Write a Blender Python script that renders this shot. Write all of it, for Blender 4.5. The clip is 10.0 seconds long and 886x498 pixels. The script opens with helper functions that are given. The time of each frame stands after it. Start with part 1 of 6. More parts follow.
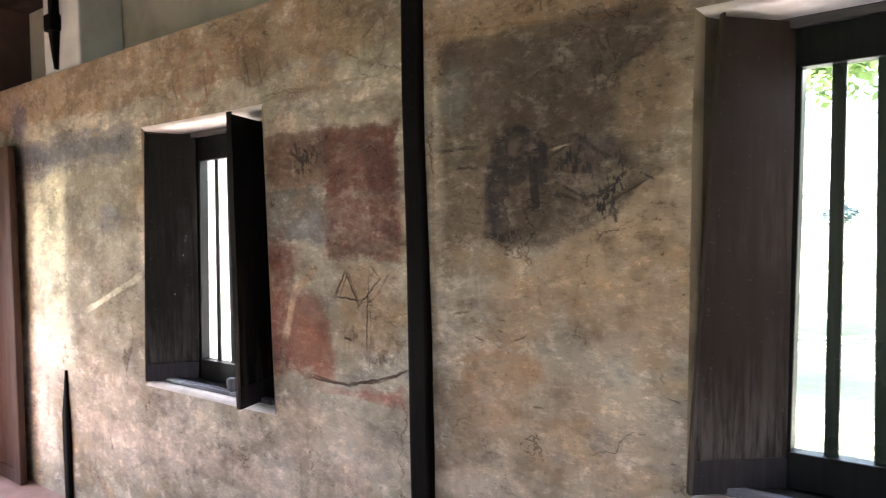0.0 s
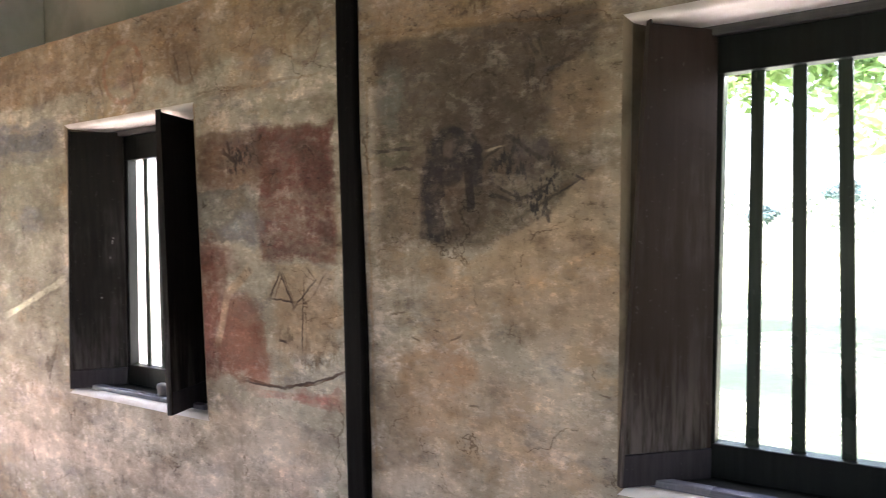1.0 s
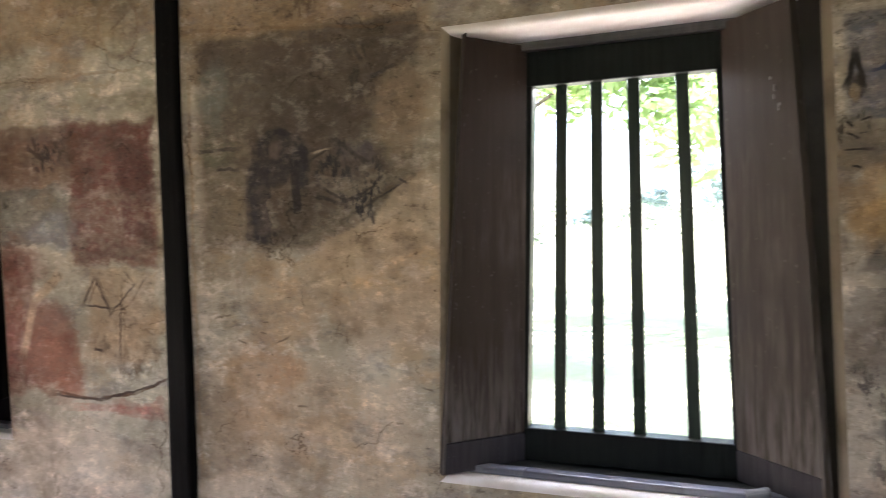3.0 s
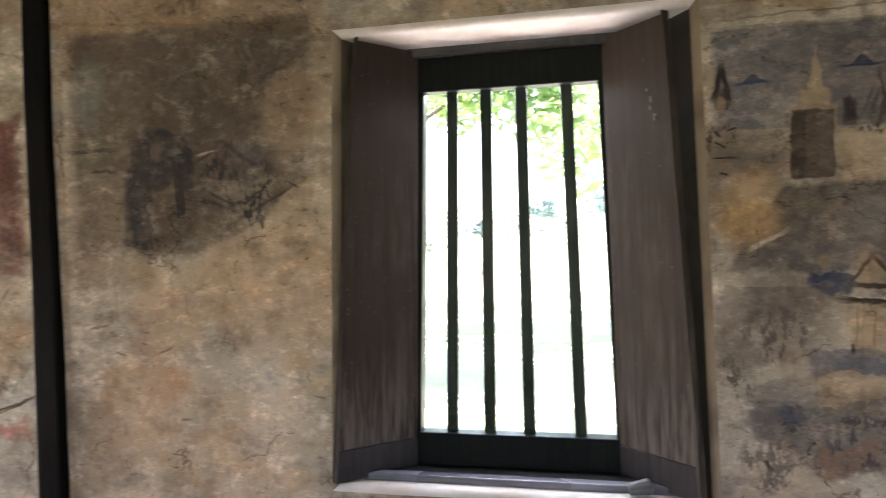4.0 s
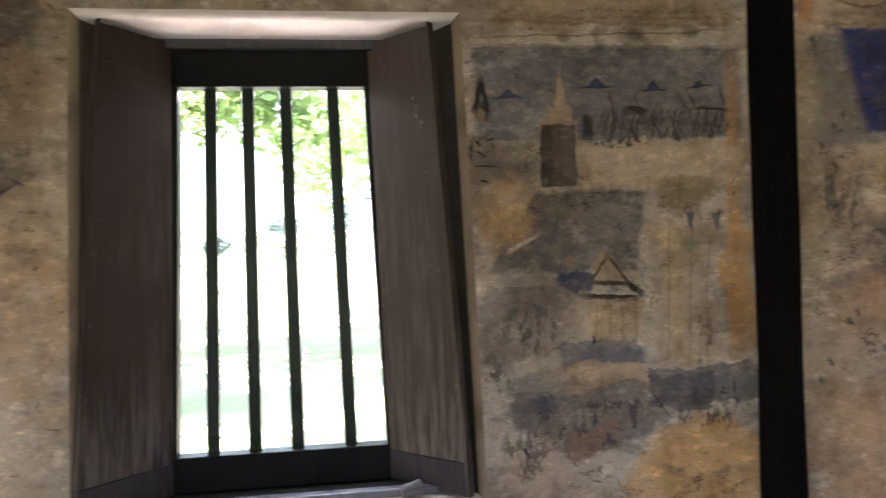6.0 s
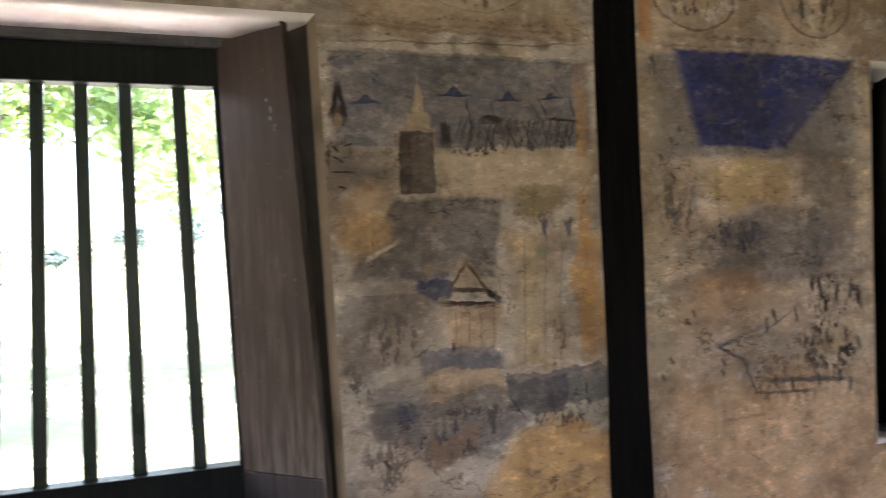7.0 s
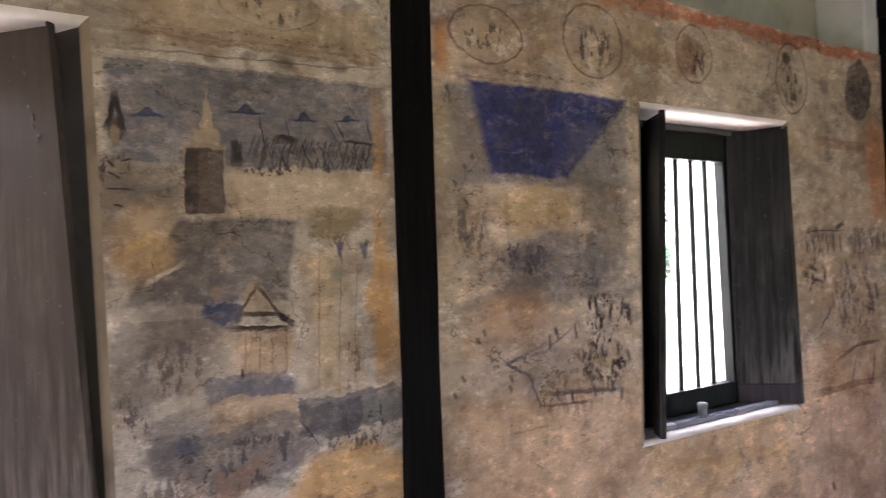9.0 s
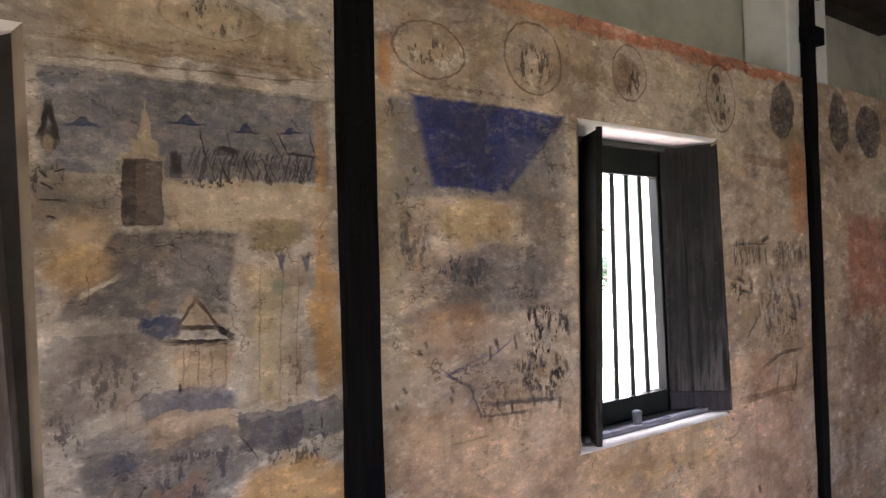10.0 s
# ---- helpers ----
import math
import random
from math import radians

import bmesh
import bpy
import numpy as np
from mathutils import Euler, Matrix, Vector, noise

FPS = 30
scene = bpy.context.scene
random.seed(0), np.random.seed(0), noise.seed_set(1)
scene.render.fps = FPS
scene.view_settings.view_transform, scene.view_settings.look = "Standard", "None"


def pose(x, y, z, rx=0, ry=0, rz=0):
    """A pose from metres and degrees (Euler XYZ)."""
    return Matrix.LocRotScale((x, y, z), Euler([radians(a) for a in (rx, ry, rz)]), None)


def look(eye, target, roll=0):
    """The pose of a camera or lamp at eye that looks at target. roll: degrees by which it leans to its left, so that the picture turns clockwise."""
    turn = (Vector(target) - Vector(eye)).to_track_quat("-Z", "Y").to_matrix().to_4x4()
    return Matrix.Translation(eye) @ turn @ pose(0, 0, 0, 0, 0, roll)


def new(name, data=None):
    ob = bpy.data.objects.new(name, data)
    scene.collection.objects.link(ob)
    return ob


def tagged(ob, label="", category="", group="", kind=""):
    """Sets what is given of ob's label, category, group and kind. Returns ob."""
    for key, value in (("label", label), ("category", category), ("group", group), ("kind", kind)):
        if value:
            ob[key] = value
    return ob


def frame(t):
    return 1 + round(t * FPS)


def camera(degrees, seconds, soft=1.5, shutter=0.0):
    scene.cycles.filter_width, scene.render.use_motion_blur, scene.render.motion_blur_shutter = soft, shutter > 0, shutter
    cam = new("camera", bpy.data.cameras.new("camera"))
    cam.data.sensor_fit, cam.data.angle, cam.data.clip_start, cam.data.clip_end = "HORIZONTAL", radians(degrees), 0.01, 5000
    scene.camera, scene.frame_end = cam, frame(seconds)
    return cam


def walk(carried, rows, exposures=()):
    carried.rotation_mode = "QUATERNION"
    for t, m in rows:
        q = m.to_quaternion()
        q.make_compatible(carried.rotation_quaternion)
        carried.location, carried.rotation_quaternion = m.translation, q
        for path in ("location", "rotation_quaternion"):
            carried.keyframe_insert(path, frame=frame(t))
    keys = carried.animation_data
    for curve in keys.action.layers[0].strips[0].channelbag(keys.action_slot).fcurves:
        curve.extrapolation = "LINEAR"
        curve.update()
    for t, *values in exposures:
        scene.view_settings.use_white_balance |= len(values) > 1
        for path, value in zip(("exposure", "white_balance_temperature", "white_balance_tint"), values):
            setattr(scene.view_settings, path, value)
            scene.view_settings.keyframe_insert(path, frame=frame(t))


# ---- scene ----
cam = camera(63.3, 10.0, soft=1.0, shutter=0.7)
PATH = [
    (0, pose(-0.040, 0.070, 1.627, 88.23, 1.14, 38.69)),
    (0.5, pose(-0.036, 0.070, 1.626, 88.22, 1.02, 36.50)),
    (1, pose(-0.029, 0.070, 1.624, 88.24, 1.23, 33.80)),
    (1.5, pose(-0.017, 0.070, 1.622, 88.17, 1.43, 31.42)),
    (2, pose(0.005, 0.066, 1.620, 88.10, 1.51, 28.57)),
    (3.5, pose(0.045, 0.034, 1.611, 88.48, 1.28, 17.04)),
    (4, pose(0.041, 0.042, 1.598, 88.88, 1.40, 12.69)),
    (4.5, pose(0.027, 0.049, 1.589, 89.18, 1.72, 7.91)),
    (5, pose(0.005, 0.058, 1.583, 89.33, 1.74, 2.82)),
    (6.5, pose(-0.047, 0.098, 1.560, 90.03, 1.99, -13.35)),
    (7, pose(-0.025, 0.117, 1.558, 90.16, 2.19, -18.77)),
    (7.5, pose(0.004, 0.124, 1.559, 90.30, 2.12, -22.37)),
    (8, pose(0.028, 0.117, 1.570, 90.31, 2.03, -26.43)),
    (8.5, pose(0.041, 0.105, 1.578, 90.39, 1.94, -29.73)),
    (9, pose(0.046, 0.092, 1.590, 90.53, 1.70, -33.01)),
    (9.5, pose(0.038, 0.082, 1.593, 90.83, 1.71, -35.71)),
    (10, pose(0.033, 0.074, 1.606, 91.02, 1.46, -37.64)),
]
walk(cam, PATH, exposures=[(0, 3.97, 6150, 21), (2, 3.92, 6250, 21), (4.5, 4.02, 6350, 19), (5.2, 3.93, 6350, 20), (6.4, 3.80, 6400, 21), (7, 4.0, 6400, 22), (8, 4.33, 6250, 25), (8.5, 4.38, 6200, 26), (10, 4.36, 6150, 28)])

# ---------------------------------------------------------------- world and light
world = bpy.data.worlds.new("sky")
scene.world = world
world.use_nodes = True
sky = world.node_tree.nodes.new("ShaderNodeTexSky")
sky.sky_type, sky.sun_disc = "NISHITA", False
sky.sun_elevation, sky.sun_rotation = radians(52), radians(-78)
sky.air_density, sky.dust_density = 1.0, 2.0
backing = world.node_tree.nodes["Background"]
backing.inputs["Strength"].default_value = 0.15
world.node_tree.links.new(sky.outputs["Color"], backing.inputs["Color"])

sun = new("sun", bpy.data.lights.new("sun", "SUN"))
sun.data.energy, sun.data.angle, sun.data.color = 5.0, radians(0.6), (1.0, 0.95, 0.87)
sun.matrix_world = look((-9, 2.2, 12), (0, 0, 0))


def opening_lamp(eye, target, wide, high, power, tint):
    """An area lamp at an opening, standing in for sky light."""
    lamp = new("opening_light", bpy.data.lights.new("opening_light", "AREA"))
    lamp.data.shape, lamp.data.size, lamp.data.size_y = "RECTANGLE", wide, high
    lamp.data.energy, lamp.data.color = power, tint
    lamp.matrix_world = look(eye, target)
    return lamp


# the same row of windows in the wall behind the camera, the door in the end wall, and two unseen end doorways added for
# light
SOUTH = -2.60
for wx, power in ((-3.10, 0.35), (-0.23, 0.35), (2.75, 0.4)):
    opening_lamp((wx, SOUTH - 0.10, 1.50), (wx, SOUTH + 0.65, 0.0), 0.85, 1.15, power, (0.97, 0.98, 1.0))
for end, y, power in ((-5.76, 1.05, 1.25), (-5.76, -1.55, 0.3), (6.09, -1.55, 0.25)):
    opening_lamp((end, y, 1.0), (end * 0.7, 1.4, -0.4), 0.95, 1.9, power, (0.97, 0.98, 1.0))
# hidden lamps under the three lintels, added to the sky's light on sills and bars
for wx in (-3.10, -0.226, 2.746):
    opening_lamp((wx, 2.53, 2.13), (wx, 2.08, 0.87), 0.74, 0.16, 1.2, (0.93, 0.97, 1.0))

# ---------------------------------------------------------------- materials


def blank(name, rough=0.8, metal=0.0):
    m = bpy.data.materials.new(name)
    m.use_nodes = True
    b = m.node_tree.nodes["Principled BSDF"]
    b.inputs["Roughness"].default_value, b.inputs["Metallic"].default_value = rough, metal
    return m, m.node_tree, b


def noise_of(tree, coord, scale, detail=4.0, rough=0.55, stretch=(1, 1, 1), shift=(0, 0, 0)):
    mp = tree.nodes.new("ShaderNodeMapping")
    mp.inputs["Scale"].default_value, mp.inputs["Location"].default_value = stretch, shift
    tree.links.new(coord, mp.inputs["Vector"])
    n = tree.nodes.new("ShaderNodeTexNoise")
    n.inputs["Scale"].default_value, n.inputs["Detail"].default_value, n.inputs["Roughness"].default_value = scale, detail, rough
    tree.links.new(mp.outputs["Vector"], n.inputs["Vector"])
    return n


def span(tree, value, a, b, lo=0.0, hi=1.0):
    n = tree.nodes.new("ShaderNodeMapRange")
    n.interpolation_type = "SMOOTHSTEP"
    for key, v in zip((1, 2, 3, 4), (a, b, lo, hi)):
        n.inputs[key].default_value = v
    tree.links.new(value, n.inputs[0])
    return n.outputs[0]


def sums(tree, op, a, b):
    n = tree.nodes.new("ShaderNodeMath")
    n.operation = op
    for k, v in enumerate((a, b)):
        if isinstance(v, (int, float)):
            n.inputs[k].default_value = v
        else:
            tree.links.new(v, n.inputs[k])
    return n.outputs[0]


def blend(tree, fac, a, b):
    n = tree.nodes.new("ShaderNodeMix")
    n.data_type = "RGBA"
    for k, v in ((0, fac), (6, a), (7, b)):
        if isinstance(v, (int, float)):
            n.inputs[k].default_value = v
        elif isinstance(v, tuple):
            n.inputs[k].default_value = (*v, 1)
        else:
            tree.links.new(v, n.inputs[k])
    return n.outputs[2]


def tone(tree, fac, a, shade):
    n = tree.nodes.new("ShaderNodeMix")
    n.data_type, n.blend_type = "RGBA", "MULTIPLY"
    tree.links.new(fac, n.inputs[0])
    tree.links.new(a, n.inputs[6])
    n.inputs[7].default_value = (*shade, 1)
    return n.outputs[2]


def relief(tree, bsdf, height, strength, distance):
    n = tree.nodes.new("ShaderNodeBump")
    n.inputs["Strength"].default_value, n.inputs["Distance"].default_value = strength, distance
    tree.links.new(height, n.inputs["Height"])
    tree.links.new(n.outputs["Normal"], bsdf.inputs["Normal"])


def spot(tree):
    return tree.nodes.new("ShaderNodeTexCoord").outputs["Object"]


class Painter:
    """Old lime plaster with worn paint on it. Each call lays one worn field, stroke or ring of colour on what lies below."""

    def __init__(self, name, tint=(0.0, 0.0, 0.0), seed=0.0):
        self.m, t, self.b = blank(name, 0.88)
        self.t = t
        at = spot(t)
        off = (seed, seed * 0.7, seed * 1.3)
        # uneven outlines: the place is shaken at two scales
        a = noise_of(t, at, 5.0, 3.0, 0.6, shift=off)
        c = noise_of(t, at, 34.0, 2.0, 0.6, shift=off)
        for n, k in ((a, 0.036), (c, 0.014)):
            s = t.nodes.new("ShaderNodeVectorMath")
            s.operation = "MULTIPLY_ADD"
            s.inputs[1].default_value, s.inputs[2].default_value = (k, 0, k), (-k / 2, 0, -k / 2)
            t.links.new(n.outputs["Color"], s.inputs[0])
            d = t.nodes.new("ShaderNodeVectorMath")
            d.operation = "ADD"
            t.links.new(at, d.inputs[0])
            t.links.new(s.outputs[0], d.inputs[1])
            at = d.outputs[0]
        self.at = at
        # broad washes wander further from their outline
        drift = t.nodes.new("ShaderNodeVectorMath")
        drift.operation = "MULTIPLY_ADD"
        drift.inputs[1].default_value = (0.16, 0, 0.16)
        t.links.new(noise_of(t, at, 4.2, 5.0, 0.62, shift=(seed + 5.0, 0, 3.0)).outputs["Color"], drift.inputs[0])
        back = t.nodes.new("ShaderNodeVectorMath")
        back.operation = "SUBTRACT"
        back.inputs[1].default_value = (0.08, 0, 0.08)
        t.links.new(at, back.inputs[0])
        t.links.new(back.outputs[0], drift.inputs[2])
        self.loose = drift.outputs[0]
        raw = spot(t)
        self.raw = raw
        big = noise_of(t, raw, 1.3, 5.0, 0.6, shift=off)
        mid = noise_of(t, raw, 5.5, 6.0, 0.65, shift=off)
        fine = noise_of(t, raw, 12.0, 7.0, 0.72, (1.0, 1.0, 1.8), off)
        grit = noise_of(t, raw, 120.0, 3.0, 0.6, shift=off)
        run = noise_of(t, raw, 7.0, 4.0, 0.6, (2.4, 1.0, 0.35), off)
        self.fine, self.mid, self.grit, self.big, self.run = (n.outputs["Fac"] for n in (fine, mid, grit, big, run))
        cream, tan, pale = ((v[0] + tint[0], v[1] + tint[1], v[2] + tint[2]) for v in ((0.53, 0.45, 0.345), (0.37, 0.285, 0.19), (0.64, 0.575, 0.48)))
        col = blend(t, span(t, self.big, 0.38, 0.66), cream, tan)
        col = blend(t, sums(t, "MULTIPLY", span(t, self.mid, 0.50, 0.72), 0.7), col, pale)
        self.violet = noise_of(t, raw, 4.2, 7.0, 0.70, (1.0, 1.0, 2.3), (21.0, 0, 6.0)).outputs["Fac"]
        self.ochre = noise_of(t, raw, 3.4, 6.0, 0.66, (1.0, 1.0, 1.6), (31.0, 0, 16.0)).outputs["Fac"]
        col = blend(t, sums(t, "MULTIPLY", span(t, self.violet, 0.50, 0.64), 0.55), col, (0.215, 0.19, 0.175))
        col = blend(t, sums(t, "MULTIPLY", span(t, self.ochre, 0.52, 0.66), 0.55), col, (0.47, 0.315, 0.165))
        col = blend(t, sums(t, "MULTIPLY", span(t, self.violet, 0.44, 0.32), 0.45), col, (0.62, 0.53, 0.42))
        self.stain = noise_of(t, raw, 7.5, 8.0, 0.74, (1.0, 1.0, 1.5), (13.0, 0, 7.0)).outputs["Fac"]
        self.col = blend(t, sums(t, "MULTIPLY", span(t, self.stain, 0.465, 0.37), 0.65), col, (0.74, 0.645, 0.525))
        # worn-away share of any paint
        self.flake = noise_of(t, raw, 30.0, 5.0, 0.75, (1.0, 1.0, 1.25), (seed + 8.0, 0, 2.0)).outputs["Fac"]
        self.worn = {}
        self.tear = None
        self.marked = span(t, noise_of(t, raw, 23.0, 5.0, 0.72, (1.7, 1.0, 0.75), (seed + 3.1, 0, 1.7)).outputs["Fac"], 0.50, 0.56)
        self.marked = sums(t, "MULTIPLY", self.marked, span(t, self.mid, 0.36, 0.48))

    def shape(self, x, z, w, h, rot, loose=False):
        mp = self.t.nodes.new("ShaderNodeMapping")
        mp.vector_type = "TEXTURE"
        mp.inputs["Location"].default_value = (x, 0, z)
        mp.inputs["Rotation"].default_value = (0, radians(-rot), 0)
        mp.inputs["Scale"].default_value = (w, 1e6, h)
        # each coat follows on the one below it
        order = self.t.nodes.new("ShaderNodeVectorMath")
        order.operation = "MULTIPLY_ADD"
        order.inputs[1].default_value = (1e-7, 1e-7, 1e-7)
        self.t.links.new(self.col, order.inputs[0])
        self.t.links.new(self.loose if loose else self.at, order.inputs[2])
        self.t.links.new(order.outputs[0], mp.inputs["Vector"])
        return mp.outputs["Vector"]

    def radius(self, v):
        n = self.t.nodes.new("ShaderNodeVectorMath")
        n.operation = "LENGTH"
        self.t.links.new(v, n.inputs[0])
        return n.outputs["Value"]

    def boxed(self, v):
        n = self.t.nodes.new("ShaderNodeVectorMath")
        n.operation = "ABSOLUTE"
        self.t.links.new(v, n.inputs[0])
        s = self.t.nodes.new("ShaderNodeSeparateXYZ")
        self.t.links.new(n.outputs[0], s.inputs[0])
        return sums(self.t, "MAXIMUM", s.outputs[0], s.outputs[2])

    def ragged(self, mask):
        """Breaks a soft border into worn patches."""
        if self.tear is None:
            fine = sums(self.t, "MULTIPLY", sums(self.t, "SUBTRACT", self.fine, 0.5), 1.7)
            self.tear = sums(self.t, "ADD", fine, sums(self.t, "MULTIPLY", sums(self.t, "SUBTRACT", self.mid, 0.5), 1.2))
        torn = span(self.t, sums(self.t, "ADD", mask, self.tear), 0.15, 0.95)
        return sums(self.t, "MULTIPLY", torn, span(self.t, mask, 0.0, 0.15))

    def lay(self, mask, colour, share, wear):
        f = sums(self.t, "MULTIPLY", mask, min(1.0, share * 1.08))
        level = round(wear * 0.85, 1)
        if level > 0:
            if level not in self.worn:
                a = span(self.t, self.fine, 0.36, 0.62, 1.0, 1.0 - level)
                self.worn[level] = sums(self.t, "MULTIPLY", a, span(self.t, self.flake, 0.46, 0.62, 1.0, 1.0 - level * 0.8))
            f = sums(self.t, "MULTIPLY", f, self.worn[level])
        self.col = blend(self.t, f, self.col, colour)

    def rect(self, x, z, w, h, rot, colour, share, edge, wear):
        broad = min(w, h) > 0.03 and edge > 0.1
        mask = span(self.t, self.boxed(self.shape(x, z, w, h, rot, broad)), 1.0 + edge * 0.6, max(0.0, 1.0 - edge))
        self.lay(self.ragged(mask) if broad else mask, colour, share, wear)

    def slant(self, x, z, w, h, left, right, colour, share, edge, wear):
        """A field whose left and right sides draw in by these shares of its width towards its foot."""
        t = self.t
        n = t.nodes.new("ShaderNodeSeparateXYZ")
        broad = w > 0.1 and edge > 0.1
        t.links.new(self.shape(x, z, w, h, 0, broad), n.inputs[0])
        u, v = n.outputs[0], n.outputs[2]
        down = sums(t, "MULTIPLY", sums(t, "SUBTRACT", 1.0, v), 1.0)
        a = sums(t, "SUBTRACT", sums(t, "MULTIPLY", down, left), u)
        b = sums(t, "ADD", sums(t, "MULTIPLY", down, right), u)
        far = sums(t, "MAXIMUM", sums(t, "MAXIMUM", a, b), sums(t, "ABSOLUTE", v, 0.0))
        mask = span(t, far, 1.0 + edge * 0.6, 1.0 - edge)
        self.lay(self.ragged(mask) if broad else mask, colour, share, wear)

    def oval(self, x, z, w, h, rot, colour, share, edge, wear):
        broad = min(w, h) > 0.035
        mask = span(self.t, self.radius(self.shape(x, z, w, h, rot, broad)), 1.0 + edge * 0.5, max(0.0, 1.0 - edge))
        self.lay(self.ragged(mask) if broad else mask, colour, share, wear)

    def ring(self, x, z, w, h, rot, colour, share, edge, wear):
        r = sums(self.t, "ABSOLUTE", sums(self.t, "SUBTRACT", self.radius(self.shape(x, z, w, h, rot)), 1.0), 0.0)
        self.lay(span(self.t, r, edge, edge * 0.3), colour, share, wear)

    def marks(self, x, z, w, h, rot, colour, share, edge, wear):
        m = span(self.t, self.radius(self.shape(x, z, w * 1.1, h * 1.1, rot)), 1.0 + edge * 0.5, 1.0 - edge)
        self.lay(sums(self.t, "MULTIPLY", m, self.marked), colour, share, wear)

    def strokes(self, x, z, w, h, rot, colour, share, edge, wear):
        """Close leaning brush strokes inside a box."""
        t = self.t
        brush = span(t, noise_of(t, self.shape(x, z, 1, 1, -16), 9.0, 2.0, 0.5, (16.0, 0.0, 1.2), (3.0, 0, 1.0)).outputs["Fac"], 0.52, 0.57)
        mask = span(t, self.boxed(self.shape(x, z, w, h, rot)), 1.0 + edge * 0.6, 1.0 - edge)
        self.lay(sums(t, "MULTIPLY", mask, brush), colour, share, wear)

    def done(self):
        t = self.t
        # grime in the runs, blotches of soot, freckles of lost paint along the trowel's way
        speck = noise_of(t, self.raw, 26.0, 6.0, 0.75, (1.0, 1.0, 1.7), (4.0, 0, 2.0)).outputs["Fac"]
        cloud = noise_of(t, self.raw, 3.2, 7.0, 0.68, (1.0, 1.0, 1.25), (9.0, 0, 5.0)).outputs["Fac"]
        col = self.col
        col = blend(t, sums(t, "MULTIPLY", span(t, self.violet, 0.52, 0.66), 0.14), col, (0.215, 0.19, 0.175))
        col = blend(t, sums(t, "MULTIPLY", span(t, self.ochre, 0.54, 0.68), 0.05), col, (0.47, 0.315, 0.165))
        col = blend(t, sums(t, "MULTIPLY", span(t, self.violet, 0.42, 0.30), 0.25), col, (0.62, 0.53, 0.42))
        stain = self.stain
        col = blend(t, sums(t, "MULTIPLY", span(t, stain, 0.545, 0.64), 0.30), col, (0.115, 0.092, 0.074))
        col = blend(t, sums(t, "MULTIPLY", span(t, stain, 0.455, 0.36), 0.18), col, (0.66, 0.57, 0.46))
        patchy = span(t, noise_of(t, self.raw, 2.4, 5.0, 0.6, shift=(17.0, 0, 3.0)).outputs["Fac"], 0.42, 0.62)
        flecks = sums(t, "MULTIPLY", span(t, speck, 0.57, 0.66), patchy)
        scuffs = sums(t, "MULTIPLY", span(t, self.fine, 0.53, 0.70), sums(t, "ADD", sums(t, "MULTIPLY", patchy, 0.7), 0.3))
        for field, a, b, share, shade in ((cloud, 0.48, 0.62, 0.65, (0.52, 0.48, 0.43)), (cloud, 0.47, 0.32, 1.0, (1.36, 1.38, 1.42)),
                                          (self.mid, 0.52, 0.66, 0.5, (0.60, 0.55, 0.50)), (self.run, 0.54, 0.76, 0.45, (0.56, 0.52, 0.48)),
                                          (scuffs, 0.0, 1.0, 0.72, (0.42, 0.39, 0.37)), (self.fine, 0.47, 0.36, 0.85, (1.36, 1.37, 1.39)),
                                          (flecks, 0.0, 1.0, 0.8, (0.36, 0.34, 0.33)), (speck, 0.43, 0.35, 0.85, (1.38, 1.39, 1.42)),
                                          (self.grit, 0.60, 0.70, 0.5, (0.40, 0.37, 0.35))):
            col = tone(t, sums(t, "MULTIPLY", span(t, field, a, b), share), col, shade)
        crazing = t.nodes.new("ShaderNodeTexVoronoi")
        crazing.feature = "DISTANCE_TO_EDGE"
        crazing.inputs["Scale"].default_value = 2.6
        bent = t.nodes.new("ShaderNodeVectorMath")
        bent.operation = "MULTIPLY_ADD"
        bent.inputs[1].default_value = (0.5, 0.0, 0.5)
        t.links.new(noise_of(t, self.raw, 3.0, 5.0, 0.65, shift=(1.0, 0, 8.0)).outputs["Color"], bent.inputs[0])
        t.links.new(self.raw, bent.inputs[2])
        t.links.new(bent.outputs[0], crazing.inputs["Vector"])
        hair = sums(t, "MULTIPLY", span(t, crazing.outputs["Distance"], 0.010, 0.003), span(t, self.mid, 0.46, 0.60))
        col = tone(t, sums(t, "MULTIPLY", hair, 0.8), col, (0.38, 0.33, 0.28))
        t.links.new(col, self.b.inputs["Base Color"])
        tall = sums(t, "ADD", sums(t, "MULTIPLY", self.mid, 1.0), sums(t, "MULTIPLY", self.fine, 0.5))
        tall = sums(t, "ADD", tall, sums(t, "MULTIPLY", self.grit, 0.12))
        relief(t, self.b, tall, 0.55, 0.012)
        return self.m


